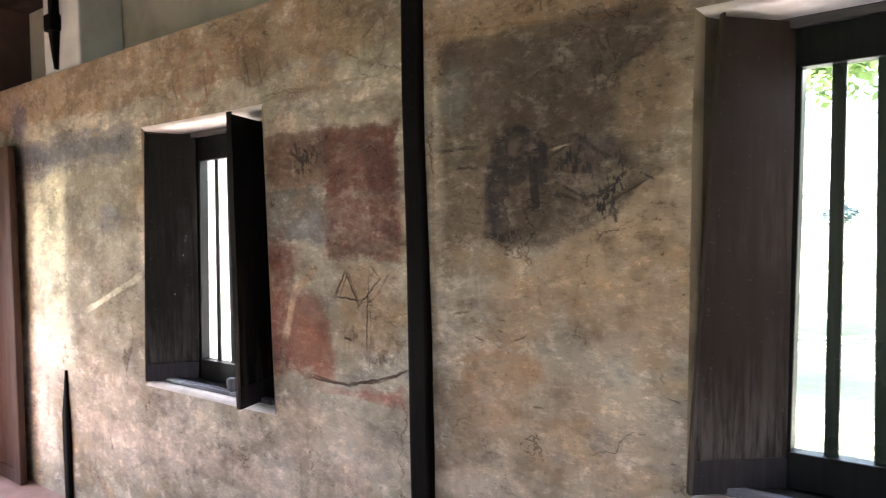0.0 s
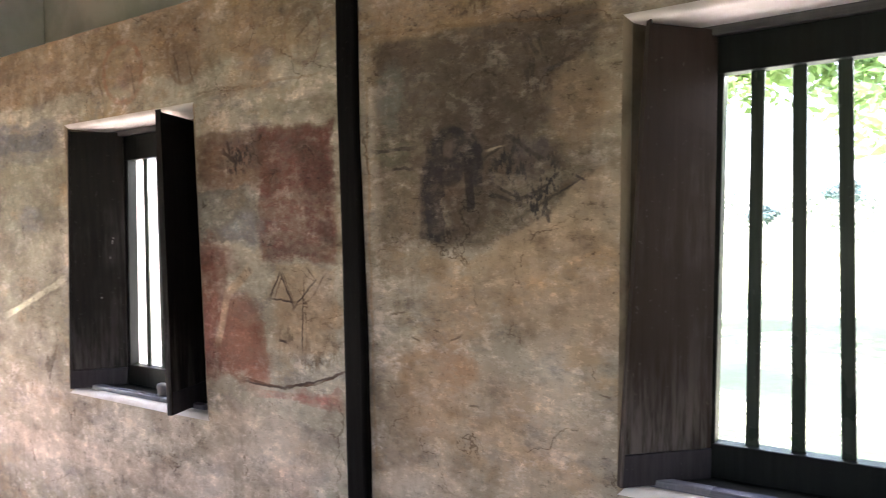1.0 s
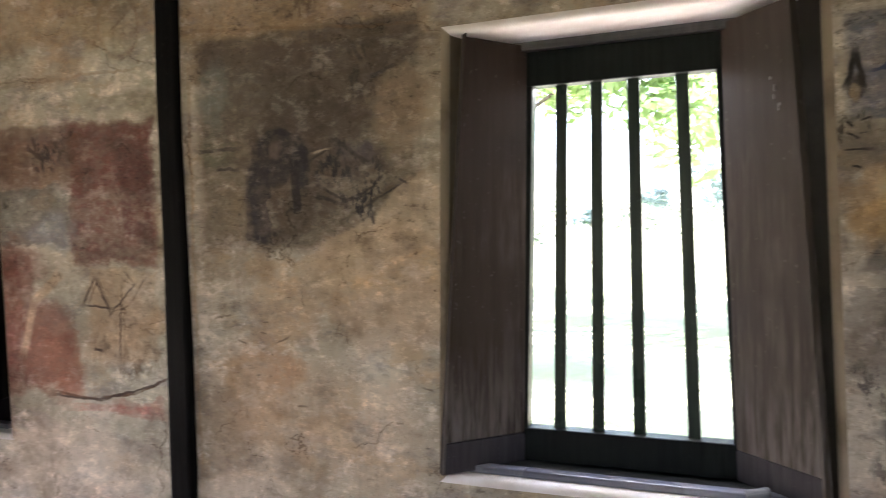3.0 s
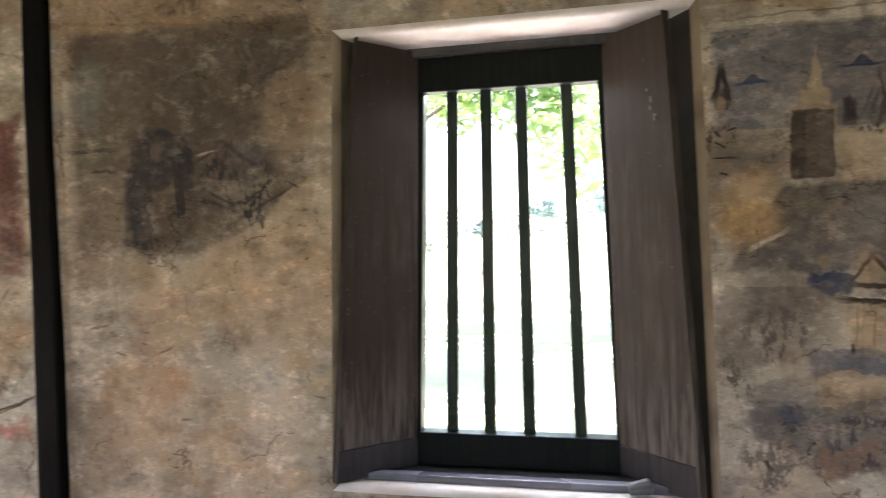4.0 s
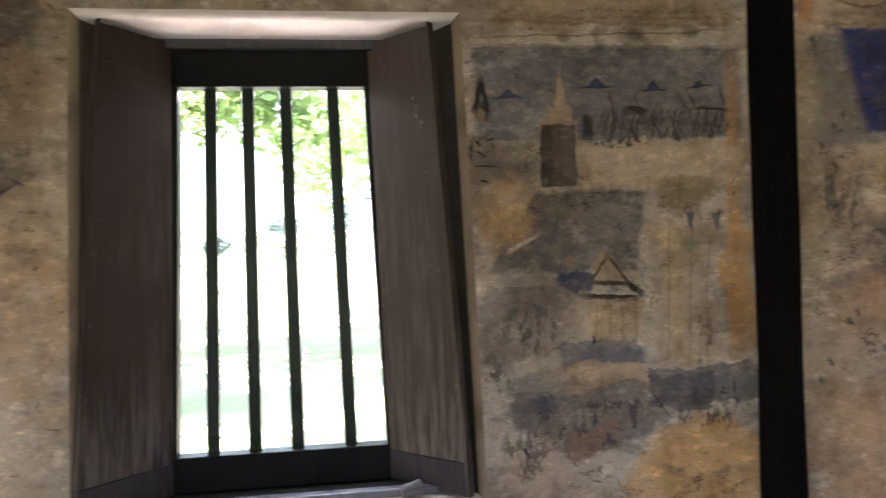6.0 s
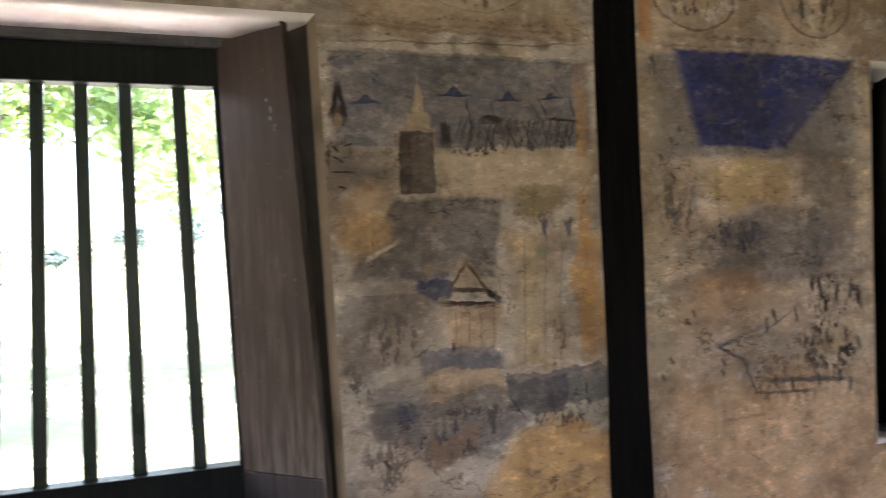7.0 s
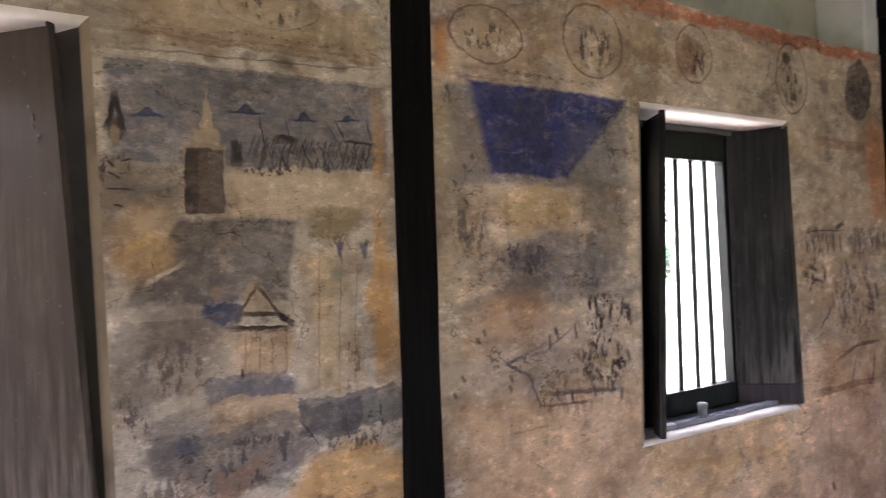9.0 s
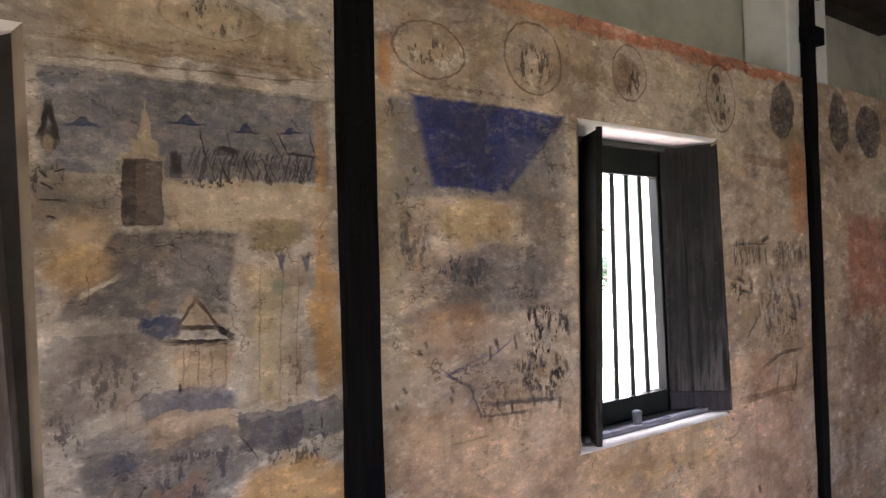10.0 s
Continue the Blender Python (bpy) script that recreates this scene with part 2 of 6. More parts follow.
def mural_a():
    p = Painter("mural_of_the_red_field", (-0.035, 0.003, 0.0), 1.0)
    p.rect(-3.985, 2.505, 2.198, 0.198, 0, (0.288, 0.173, 0.077), 0.7, 0.25, 0.4)  # upper border
    p.rect(-4.446, 1.562, 0.769, 0.609, 0, (0.27, 0.252, 0.166), 0.85, 0.06, 0.6)  # grey-green field
    p.rect(-4.412, 2.116, 0.781, 0.113, 0, (0.159, 0.166, 0.173), 0.8, 0.3, 0.5)
    p.oval(-4.089, 1.845, 0.487, 0.350, 0, (0.226, 0.226, 0.173), 0.6, 0.6, 0.7)
    p.oval(-4.907, 2.051, 0.190, 0.177, 0, (0.134, 0.14, 0.173), 0.7, 0.5, 0.5)
    p.rect(-4.801, 1.442, 0.323, 0.639, 0, (0.85, 0.841, 0.599), 0.75, 0.35, 0.3)  # door light on the wall, painted as pale patches
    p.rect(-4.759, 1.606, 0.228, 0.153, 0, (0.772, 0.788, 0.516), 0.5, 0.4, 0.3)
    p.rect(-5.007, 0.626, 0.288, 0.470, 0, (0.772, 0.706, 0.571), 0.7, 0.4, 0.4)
    p.rect(-3.974, 1.290, 0.301, 0.018, 20, (0.85, 0.823, 0.585), 0.9, 0.5, 0.1)  # pale slanting sliver
    p.rect(-4.064, 1.050, 0.358, 0.100, 0, (0.439, 0.381, 0.279), 0.6, 0.3, 0.3)
    p.rect(-2.199, 1.896, 0.421, 0.132, 0, (0.135, 0.066, 0.042), 0.75, 0.25, 0.35)  # brown and maroon field
    p.rect(-2.005, 1.760, 0.210, 0.267, 0, (0.165, 0.058, 0.040), 0.9, 0.16, 0.35)
    p.rect(-2.350, 1.902, 0.240, 0.111, 0, (0.146, 0.068, 0.037), 0.6, 0.5, 0.5)
    p.rect(-1.904, 1.763, 0.080, 0.172, 0, (0.095, 0.031, 0.024), 0.6, 0.4, 0.5)
    p.rect(-2.413, 1.690, 0.205, 0.106, 0, (0.153, 0.146, 0.122), 0.9, 0.15, 0.4)
    p.oval(-2.302, 1.628, 0.150, 0.077, 0, (0.235, 0.243, 0.261), 0.6, 0.5, 0.5)
    p.marks(-2.330, 1.915, 0.092, 0.071, 0, (0.027, 0.018, 0.016), 0.8, 0.4, 0)
    p.rect(-2.559, 1.283, 0.086, 0.331, 0, (0.279, 0.09, 0.053), 0.75, 0.6, 0.4)  # red washes
    p.oval(-2.505, 1.502, 0.179, 0.136, 0, (0.27, 0.10, 0.065), 0.55, 0.7, 0.4)
    p.oval(-2.314, 1.169, 0.135, 0.204, 0, (0.32, 0.14, 0.085), 0.6, 0.4, 0.4)
    p.rect(-2.321, 1.138, 0.152, 0.127, 0, (0.308, 0.111, 0.06), 0.75, 0.4, 0.4)
    p.rect(-2.584, 1.147, 0.058, 0.158, 0, (0.23, 0.065, 0.05), 0.6, 0.25, 0.35)
    p.rect(-1.969, 1.316, 0.169, 0.179, 0, (0.516, 0.359, 0.203), 0.6, 0.2, 0.4)
    p.oval(-1.879, 1.373, 0.078, 0.070, 0, (0.27, 0.243, 0.203), 0.5, 0.5, 0.5)
    p.rect(-2.113, 1.409, 0.060, 0.004, 63, (0.064, 0.031, 0.018), 0.9, 0.5, 0.2)  # zigzag scratches
    p.rect(-2.058, 1.398, 0.070, 0.005, -67, (0.064, 0.031, 0.018), 0.9, 0.5, 0.2)
    p.rect(-1.985, 1.348, 0.047, 0.004, 18, (0.064, 0.031, 0.018), 0.9, 0.5, 0.2)
    p.rect(-1.904, 1.411, 0.060, 0.004, 53, (0.064, 0.031, 0.018), 0.9, 0.5, 0.2)
    p.rect(-2.067, 1.354, 0.061, 0.005, -2, (0.064, 0.031, 0.018), 0.9, 0.5, 0.2)
    p.rect(-1.942, 1.463, 0.032, 0.004, -46, (0.064, 0.031, 0.018), 0.8, 0.5, 0.2)
    p.rect(-1.974, 1.238, 0.088, 0.003, 88, (0.128, 0.081, 0.046), 0.6, 0.5, 0.3)
    p.marks(-2.072, 1.222, 0.060, 0.040, 0, (0.1, 0.064, 0.04), 0.7, 0.4, 0)
    p.rect(-2.221, 1.021, 0.115, 0.005, -4, (0.111, 0.053, 0.027), 0.9, 0.5, 0.1)  # long crack
    p.rect(-2.015, 1.030, 0.093, 0.006, 11, (0.111, 0.053, 0.027), 0.9, 0.5, 0.1)
    p.rect(-1.853, 1.075, 0.076, 0.004, 21, (0.111, 0.053, 0.027), 0.9, 0.5, 0.1)
    p.rect(-2.033, 0.980, 0.227, 0.016, 0, (0.439, 0.159, 0.116), 0.6, 0.4, 0.6)
    p.oval(-2.071, 0.641, 0.120, 0.091, 0, (0.427, 0.203, 0.111), 0.5, 0.6, 0.5)
    p.rect(-3.152, 0.520, 1.340, 0.072, 0, (0.644, 0.516, 0.381), 0.75, 0.3, 0.3)
    p.ring(-2.659, 2.388, 0.109, 0.124, 0, (0.235, 0.134, 0.068), 0.6, 0.12, 0.6)  # faded medallions
    p.oval(-2.655, 2.373, 0.081, 0.095, 0, (0.203, 0.128, 0.077), 0.55, 0.5, 0.6)
    p.ring(-3.097, 2.369, 0.149, 0.138, 0, (0.328, 0.134, 0.068), 0.6, 0.14, 0.6)
    p.oval(-3.043, 2.346, 0.095, 0.102, 0, (0.252, 0.134, 0.077), 0.5, 0.5, 0.6)
    p.oval(-1.942, 2.347, 0.062, 0.086, 0, (0.203, 0.134, 0.077), 0.5, 0.5, 0.6)
    p.ring(-1.951, 2.354, 0.092, 0.108, 0, (0.235, 0.134, 0.068), 0.5, 0.12, 0.7)
    p.oval(-3.657, 2.389, 0.105, 0.135, 0, (0.203, 0.14, 0.086), 0.5, 0.6, 0.6)
    p.oval(-5.152, 2.377, 0.128, 0.175, 0, (0.195, 0.159, 0.203), 0.7, 0.4, 0.5)
    p.rect(-2.256, 2.222, 0.157, 0.069, 0, (0.328, 0.195, 0.09), 0.5, 0.6, 0.6)
    p.rect(-2.414, 2.205, 0.189, 0.005, -0, (0.187, 0.122, 0.06), 0.6, 0.5, 0.6)
    p.rect(-2.187, 2.196, 0.397, 0.006, 1, (0.235, 0.146, 0.072), 0.5, 0.5, 0.6)
    p.marks(-2.517, 1.193, 0.103, 0.162, 0, (0.146, 0.053, 0.034), 0.7, 0.4, 0)
    p.marks(-1.972, 1.156, 0.163, 0.062, 0, (0.195, 0.134, 0.081), 0.7, 0.4, 0)
    p.rect(-2.538, 1.291, 0.135, 0.294, 0, (0.25, 0.10, 0.068), 0.62, 0.4, 0.4)  # red wash
    p.oval(-2.354, 1.188, 0.146, 0.186, 0, (0.30, 0.13, 0.08), 0.72, 0.3, 0.35)
    p.rect(-2.450, 1.260, 0.103, 0.0195, 72, (0.6, 0.45, 0.29), 0.85, 0.5, 0.25)  # pale curve through the red
    p.rect(-2.345, 1.419, 0.095, 0.0216, 39, (0.6, 0.45, 0.29), 0.85, 0.5, 0.25)
    p.rect(-2.010, 1.278, 0.168, 0.164, 0, (0.54, 0.4, 0.26), 0.6, 0.4, 0.45)
    p.rect(-2.132, 1.411, 0.063, 0.0045, 60, (0.055, 0.03, 0.02), 0.9, 0.5, 0.15)  # scratches
    p.rect(-2.069, 1.398, 0.074, 0.0044, -64, (0.055, 0.03, 0.02), 0.9, 0.5, 0.15)
    p.rect(-1.971, 1.387, 0.086, 0.0044, 41, (0.055, 0.03, 0.02), 0.9, 0.5, 0.15)
    p.rect(-2.099, 1.353, 0.058, 0.0034, 0, (0.055, 0.03, 0.02), 0.9, 0.5, 0.15)
    p.rect(-1.989, 1.300, 0.142, 0.0032, 86, (0.055, 0.03, 0.02), 0.9, 0.5, 0.15)
    p.rect(-2.208, 1.014, 0.124, 0.0048, -1, (0.055, 0.03, 0.02), 0.9, 0.5, 0.15)
    p.rect(-1.935, 1.055, 0.156, 0.0045, 16, (0.055, 0.03, 0.02), 0.9, 0.5, 0.15)
    p.rect(-2.375, 1.926, 0.057, 0.0094, -31, (0.055, 0.03, 0.02), 0.9, 0.5, 0.15)
    p.rect(-2.383, 1.965, 0.031, 0.0070, -72, (0.055, 0.03, 0.02), 0.9, 0.5, 0.15)
    p.rect(-2.101, 1.190, 0.022, 0.0056, -6, (0.055, 0.03, 0.02), 0.9, 0.5, 0.15)
    p.rect(-4.383, 2.115, 0.712, 0.052, 0, (0.145, 0.15, 0.165), 0.85, 0.3, 0.4)  # blue-grey band
    p.oval(-4.920, 2.069, 0.272, 0.133, 0, (0.14, 0.145, 0.19), 0.75, 0.4, 0.45)
    p.oval(-5.109, 2.343, 0.132, 0.132, 0, (0.12, 0.1, 0.15), 0.7, 0.4, 0.5)
    p.oval(-3.971, 1.700, 0.128, 0.094, 0, (0.2, 0.215, 0.23), 0.6, 0.5, 0.5)
    p.oval(-2.220, 0.752, 0.419, 0.208, 0, (0.66, 0.52, 0.38), 0.6, 0.5, 0.35)
    p.rect(-1.905, 0.986, 0.124, 0.033, 0, (0.42, 0.16, 0.12), 0.6, 0.5, 0.5)
    p.rect(-1.949, 2.367, 0.044, 0.0052, 34, (0.14, 0.09, 0.05), 0.7, 0.5, 0.35)
    p.rect(-2.705, 2.336, 0.069, 0.0062, -75, (0.14, 0.09, 0.05), 0.7, 0.5, 0.35)
    p.rect(-2.617, 2.321, 0.066, 0.0060, -75, (0.14, 0.09, 0.05), 0.7, 0.5, 0.35)
    p.rect(-3.276, 2.309, 0.050, 0.0069, -63, (0.14, 0.09, 0.05), 0.7, 0.5, 0.35)
    p.rect(-3.019, 2.322, 0.075, 0.0065, -82, (0.14, 0.09, 0.05), 0.7, 0.5, 0.35)
    p.rect(-3.1, 0.60, 1.35, 0.32, 0, (0.70, 0.58, 0.46), 0.5, 0.5, 0.5)  # paler plaster towards the foot
    return p.done()


def mural_b1():
    p = Painter("mural_of_the_sooty_panel", (-0.02, 0.0, 0.0), 4.0)
    p.rect(-1.206, 2.291, 0.452, 0.174, 0, (0.308, 0.187, 0.086), 0.7, 0.3, 0.4)  # upper border
    p.rect(-1.210, 1.906, 0.408, 0.359, 0, (0.14, 0.105, 0.066), 0.92, 0.09, 0.34)  # sooty grey panel
    p.rect(-1.196, 2.082, 0.410, 0.177, 0, (0.105, 0.081, 0.056), 0.75, 0.1, 0.35)
    p.oval(-1.195, 1.837, 0.237, 0.256, 0, (0.105, 0.081, 0.06), 0.7, 0.5, 0.35)
    p.rect(-1.378, 1.703, 0.038, 0.136, 0, (0.043, 0.033, 0.033), 0.92, 0.14, 0.3)  # dark worn silhouette
    p.oval(-1.316, 1.842, 0.071, 0.096, 0, (0.043, 0.034, 0.034), 0.9, 0.2, 0.3)
    p.ring(-1.289, 1.889, 0.042, 0.047, 0, (0.027, 0.022, 0.022), 0.55, 0.3, 0.4)
    p.oval(-1.214, 1.842, 0.044, 0.055, 0, (0.031, 0.027, 0.029), 0.9, 0.2, 0.25)
    p.ring(-1.214, 1.845, 0.028, 0.032, 0, (0.111, 0.095, 0.086), 0.6, 0.2, 0.3)
    p.rect(-1.237, 1.736, 0.015, 0.070, 0, (0.034, 0.024, 0.022), 0.92, 0.2, 0.2)
    p.oval(-1.294, 1.687, 0.032, 0.085, 0, (0.146, 0.105, 0.068), 0.7, 0.4, 0.3)
    p.rect(-1.338, 1.595, 0.067, 0.028, 0, (0.09, 0.068, 0.056), 0.7, 0.4, 0.5)
    p.rect(-1.124, 1.711, 0.048, 0.007, -18, (0.04, 0.031, 0.027), 0.8, 0.5, 0.3)
    p.rect(-1.030, 1.712, 0.051, 0.007, 19, (0.04, 0.031, 0.027), 0.8, 0.5, 0.3)
    p.rect(-0.999, 1.679, 0.135, 0.010, 30, (0.111, 0.086, 0.049), 0.7, 0.5, 0.4)
    p.rect(-1.135, 1.857, 0.034, 0.004, 9, (0.439, 0.359, 0.243), 0.7, 0.5, 0.3)
    p.rect(-0.900, 2.091, 0.069, 0.010, 25, (0.053, 0.04, 0.029), 0.85, 0.5, 0.35)
    p.rect(-1.027, 2.168, 0.047, 0.009, -73, (0.068, 0.049, 0.034), 0.8, 0.5, 0.3)
    p.oval(-0.995, 2.153, 0.027, 0.037, 0, (0.27, 0.195, 0.116), 0.6, 0.4, 0.3)
    p.oval(-0.979, 1.860, 0.026, 0.038, 0, (0.049, 0.046, 0.053), 0.7, 0.5, 0.4)
    p.marks(-1.040, 1.764, 0.119, 0.134, 0, (0.031, 0.027, 0.027), 0.95, 0.3, 0)
    p.marks(-0.943, 2.072, 0.101, 0.072, 0, (0.06, 0.046, 0.034), 0.7, 0.3, 0)
    p.oval(-1.018, 1.820, 0.082, 0.090, 0, (0.111, 0.095, 0.09), 0.5, 0.6, 0.5)
    p.oval(-1.534, 2.061, 0.074, 0.125, 0, (0.252, 0.27, 0.235), 0.6, 0.6, 0.5)
    p.oval(-1.524, 1.890, 0.084, 0.060, 0, (0.134, 0.14, 0.086), 0.5, 0.6, 0.5)
    p.oval(-0.843, 1.679, 0.075, 0.100, 0, (0.203, 0.166, 0.134), 0.6, 0.6, 0.5)
    p.rect(-0.887, 1.739, 0.086, 0.012, 32, (0.111, 0.086, 0.053), 0.7, 0.5, 0.5)
    p.oval(-0.848, 1.982, 0.150, 0.155, 0, (0.452, 0.328, 0.203), 0.6, 0.6, 0.5)  # paler plaster showing
    p.oval(-0.940, 1.461, 0.266, 0.194, 0, (0.516, 0.349, 0.187), 0.8, 0.4, 0.4)
    p.oval(-1.304, 1.344, 0.169, 0.148, 0, (0.489, 0.308, 0.153), 0.6, 0.5, 0.5)
    p.rect(-1.483, 1.504, 0.144, 0.065, 0, (0.226, 0.153, 0.081), 0.6, 0.4, 0.6)
    p.oval(-1.398, 1.105, 0.176, 0.210, 0, (0.489, 0.27, 0.128), 0.5, 0.6, 0.5)
    p.oval(-1.458, 0.724, 0.233, 0.094, 0, (0.69, 0.571, 0.427), 0.7, 0.5, 0.3)
    p.rect(-1.219, 0.941, 0.433, 0.249, 0, (0.557, 0.381, 0.226), 0.5, 0.5, 0.5)
    p.rect(-1.651, 1.439, 0.006, 0.782, 0, (0.381, 0.203, 0.077), 0.5, 0.8, 0.5)
    p.marks(-1.213, 2.340, 0.075, 0.065, 0, (0.128, 0.077, 0.046), 0.7, 0.4, 0)
    p.rect(-1.194, 2.259, 0.471, 0.006, -5, (0.195, 0.116, 0.056), 0.6, 0.5, 0.6)  # border lines
    p.rect(-1.190, 2.202, 0.431, 0.008, -3, (0.111, 0.081, 0.056), 0.7, 0.5, 0.5)
    p.rect(-0.971, 1.577, 0.301, 0.0864, 29, (0.5, 0.385, 0.25), 0.85, 0.25, 0.3)  # bare plaster under the slanting edge
    p.rect(-0.911, 1.339, 0.186, 0.1068, 24, (0.52, 0.4, 0.28), 0.7, 0.4, 0.35)
    p.rect(-1.406, 1.700, 0.113, 0.0244, 87, (0.034, 0.028, 0.030), 0.92, 0.6, 0.45)  # dark arch-like shape
    p.rect(-1.386, 1.850, 0.057, 0.0188, 76, (0.034, 0.028, 0.030), 0.92, 0.6, 0.45)
    p.rect(-1.340, 1.918, 0.042, 0.0139, 35, (0.034, 0.028, 0.030), 0.92, 0.6, 0.45)
    p.rect(-1.273, 1.927, 0.036, 0.0127, -26, (0.034, 0.028, 0.030), 0.92, 0.6, 0.45)
    p.rect(-1.212, 1.881, 0.042, 0.0234, -47, (0.034, 0.028, 0.030), 0.92, 0.6, 0.45)
    p.rect(-1.200, 1.796, 0.058, 0.0178, 82, (0.034, 0.028, 0.030), 0.92, 0.6, 0.45)
    p.rect(-1.225, 1.802, 0.055, 0.0144, -85, (0.034, 0.028, 0.030), 0.92, 0.6, 0.45)
    p.rect(-1.308, 1.817, 0.056, 0.0093, 6, (0.034, 0.028, 0.030), 0.92, 0.6, 0.45)
    p.rect(-1.393, 1.586, 0.044, 0.0133, -8, (0.034, 0.028, 0.030), 0.92, 0.6, 0.45)
    p.rect(-1.308, 1.877, 0.019, 0.0276, -5, (0.2, 0.155, 0.11), 0.7, 0.5, 0.4)
    p.rect(-1.008, 2.163, 0.045, 0.0068, -64, (0.05, 0.04, 0.034), 0.85, 0.5, 0.25)
    p.rect(-0.980, 2.163, 0.029, 0.0051, -78, (0.05, 0.04, 0.034), 0.85, 0.5, 0.25)
    p.rect(-0.914, 2.090, 0.058, 0.0068, 16, (0.05, 0.04, 0.034), 0.85, 0.5, 0.25)
    p.rect(-1.094, 1.723, 0.050, 0.0044, -26, (0.05, 0.04, 0.034), 0.85, 0.5, 0.25)
    p.rect(-0.997, 1.728, 0.058, 0.0043, 28, (0.05, 0.04, 0.034), 0.85, 0.5, 0.25)
    p.rect(-0.930, 1.716, 0.114, 0.0035, 29, (0.05, 0.04, 0.034), 0.85, 0.5, 0.25)
    p.rect(-0.961, 1.644, 0.016, 0.0060, -79, (0.05, 0.04, 0.034), 0.85, 0.5, 0.25)
    p.rect(-1.148, 1.845, 0.040, 0.0053, 27, (0.05, 0.04, 0.034), 0.85, 0.5, 0.25)
    p.rect(-1.035, 1.857, 0.081, 0.0088, -33, (0.05, 0.04, 0.034), 0.85, 0.5, 0.25)
    p.rect(-1.151, 1.772, 0.028, 0.0044, -76, (0.05, 0.04, 0.034), 0.85, 0.5, 0.25)
    p.rect(-0.857, 1.761, 0.021, 0.0042, -33, (0.05, 0.04, 0.034), 0.85, 0.5, 0.25)
    p.rect(-1.503, 1.823, 0.048, 0.0048, 1, (0.05, 0.04, 0.034), 0.85, 0.5, 0.25)
    p.rect(-1.537, 1.889, 0.085, 0.0068, -0, (0.05, 0.04, 0.034), 0.85, 0.5, 0.25)
    p.rect(-1.141, 1.858, 0.031, 0.0036, 9, (0.52, 0.43, 0.31), 0.85, 0.5, 0.1)
    p.rect(-1.155, 2.151, 0.430, 0.056, 0, (0.1, 0.08, 0.06), 0.6, 0.4, 0.45)
    p.rect(-1.469, 1.244, 0.021, 0.0039, -18, (0.12, 0.08, 0.05), 0.7, 0.5, 0.2)
    p.rect(-1.300, 1.262, 0.031, 0.0038, 21, (0.12, 0.08, 0.05), 0.7, 0.5, 0.2)
    p.rect(-0.792, 1.133, 0.018, 0.0034, -11, (0.12, 0.08, 0.05), 0.7, 0.5, 0.2)
    p.rect(-1.236, 1.046, 0.022, 0.0037, -4, (0.12, 0.08, 0.05), 0.7, 0.5, 0.2)
    p.rect(-1.534, 1.330, 0.039, 0.0040, 19, (0.12, 0.08, 0.05), 0.7, 0.5, 0.2)
    p.oval(-1.299, 1.150, 0.089, 0.084, 0, (0.46, 0.255, 0.125), 0.6, 0.6, 0.45)
    p.oval(-1.470, 0.731, 0.203, 0.069, 0, (0.66, 0.55, 0.42), 0.75, 0.5, 0.3)
    return p.done()


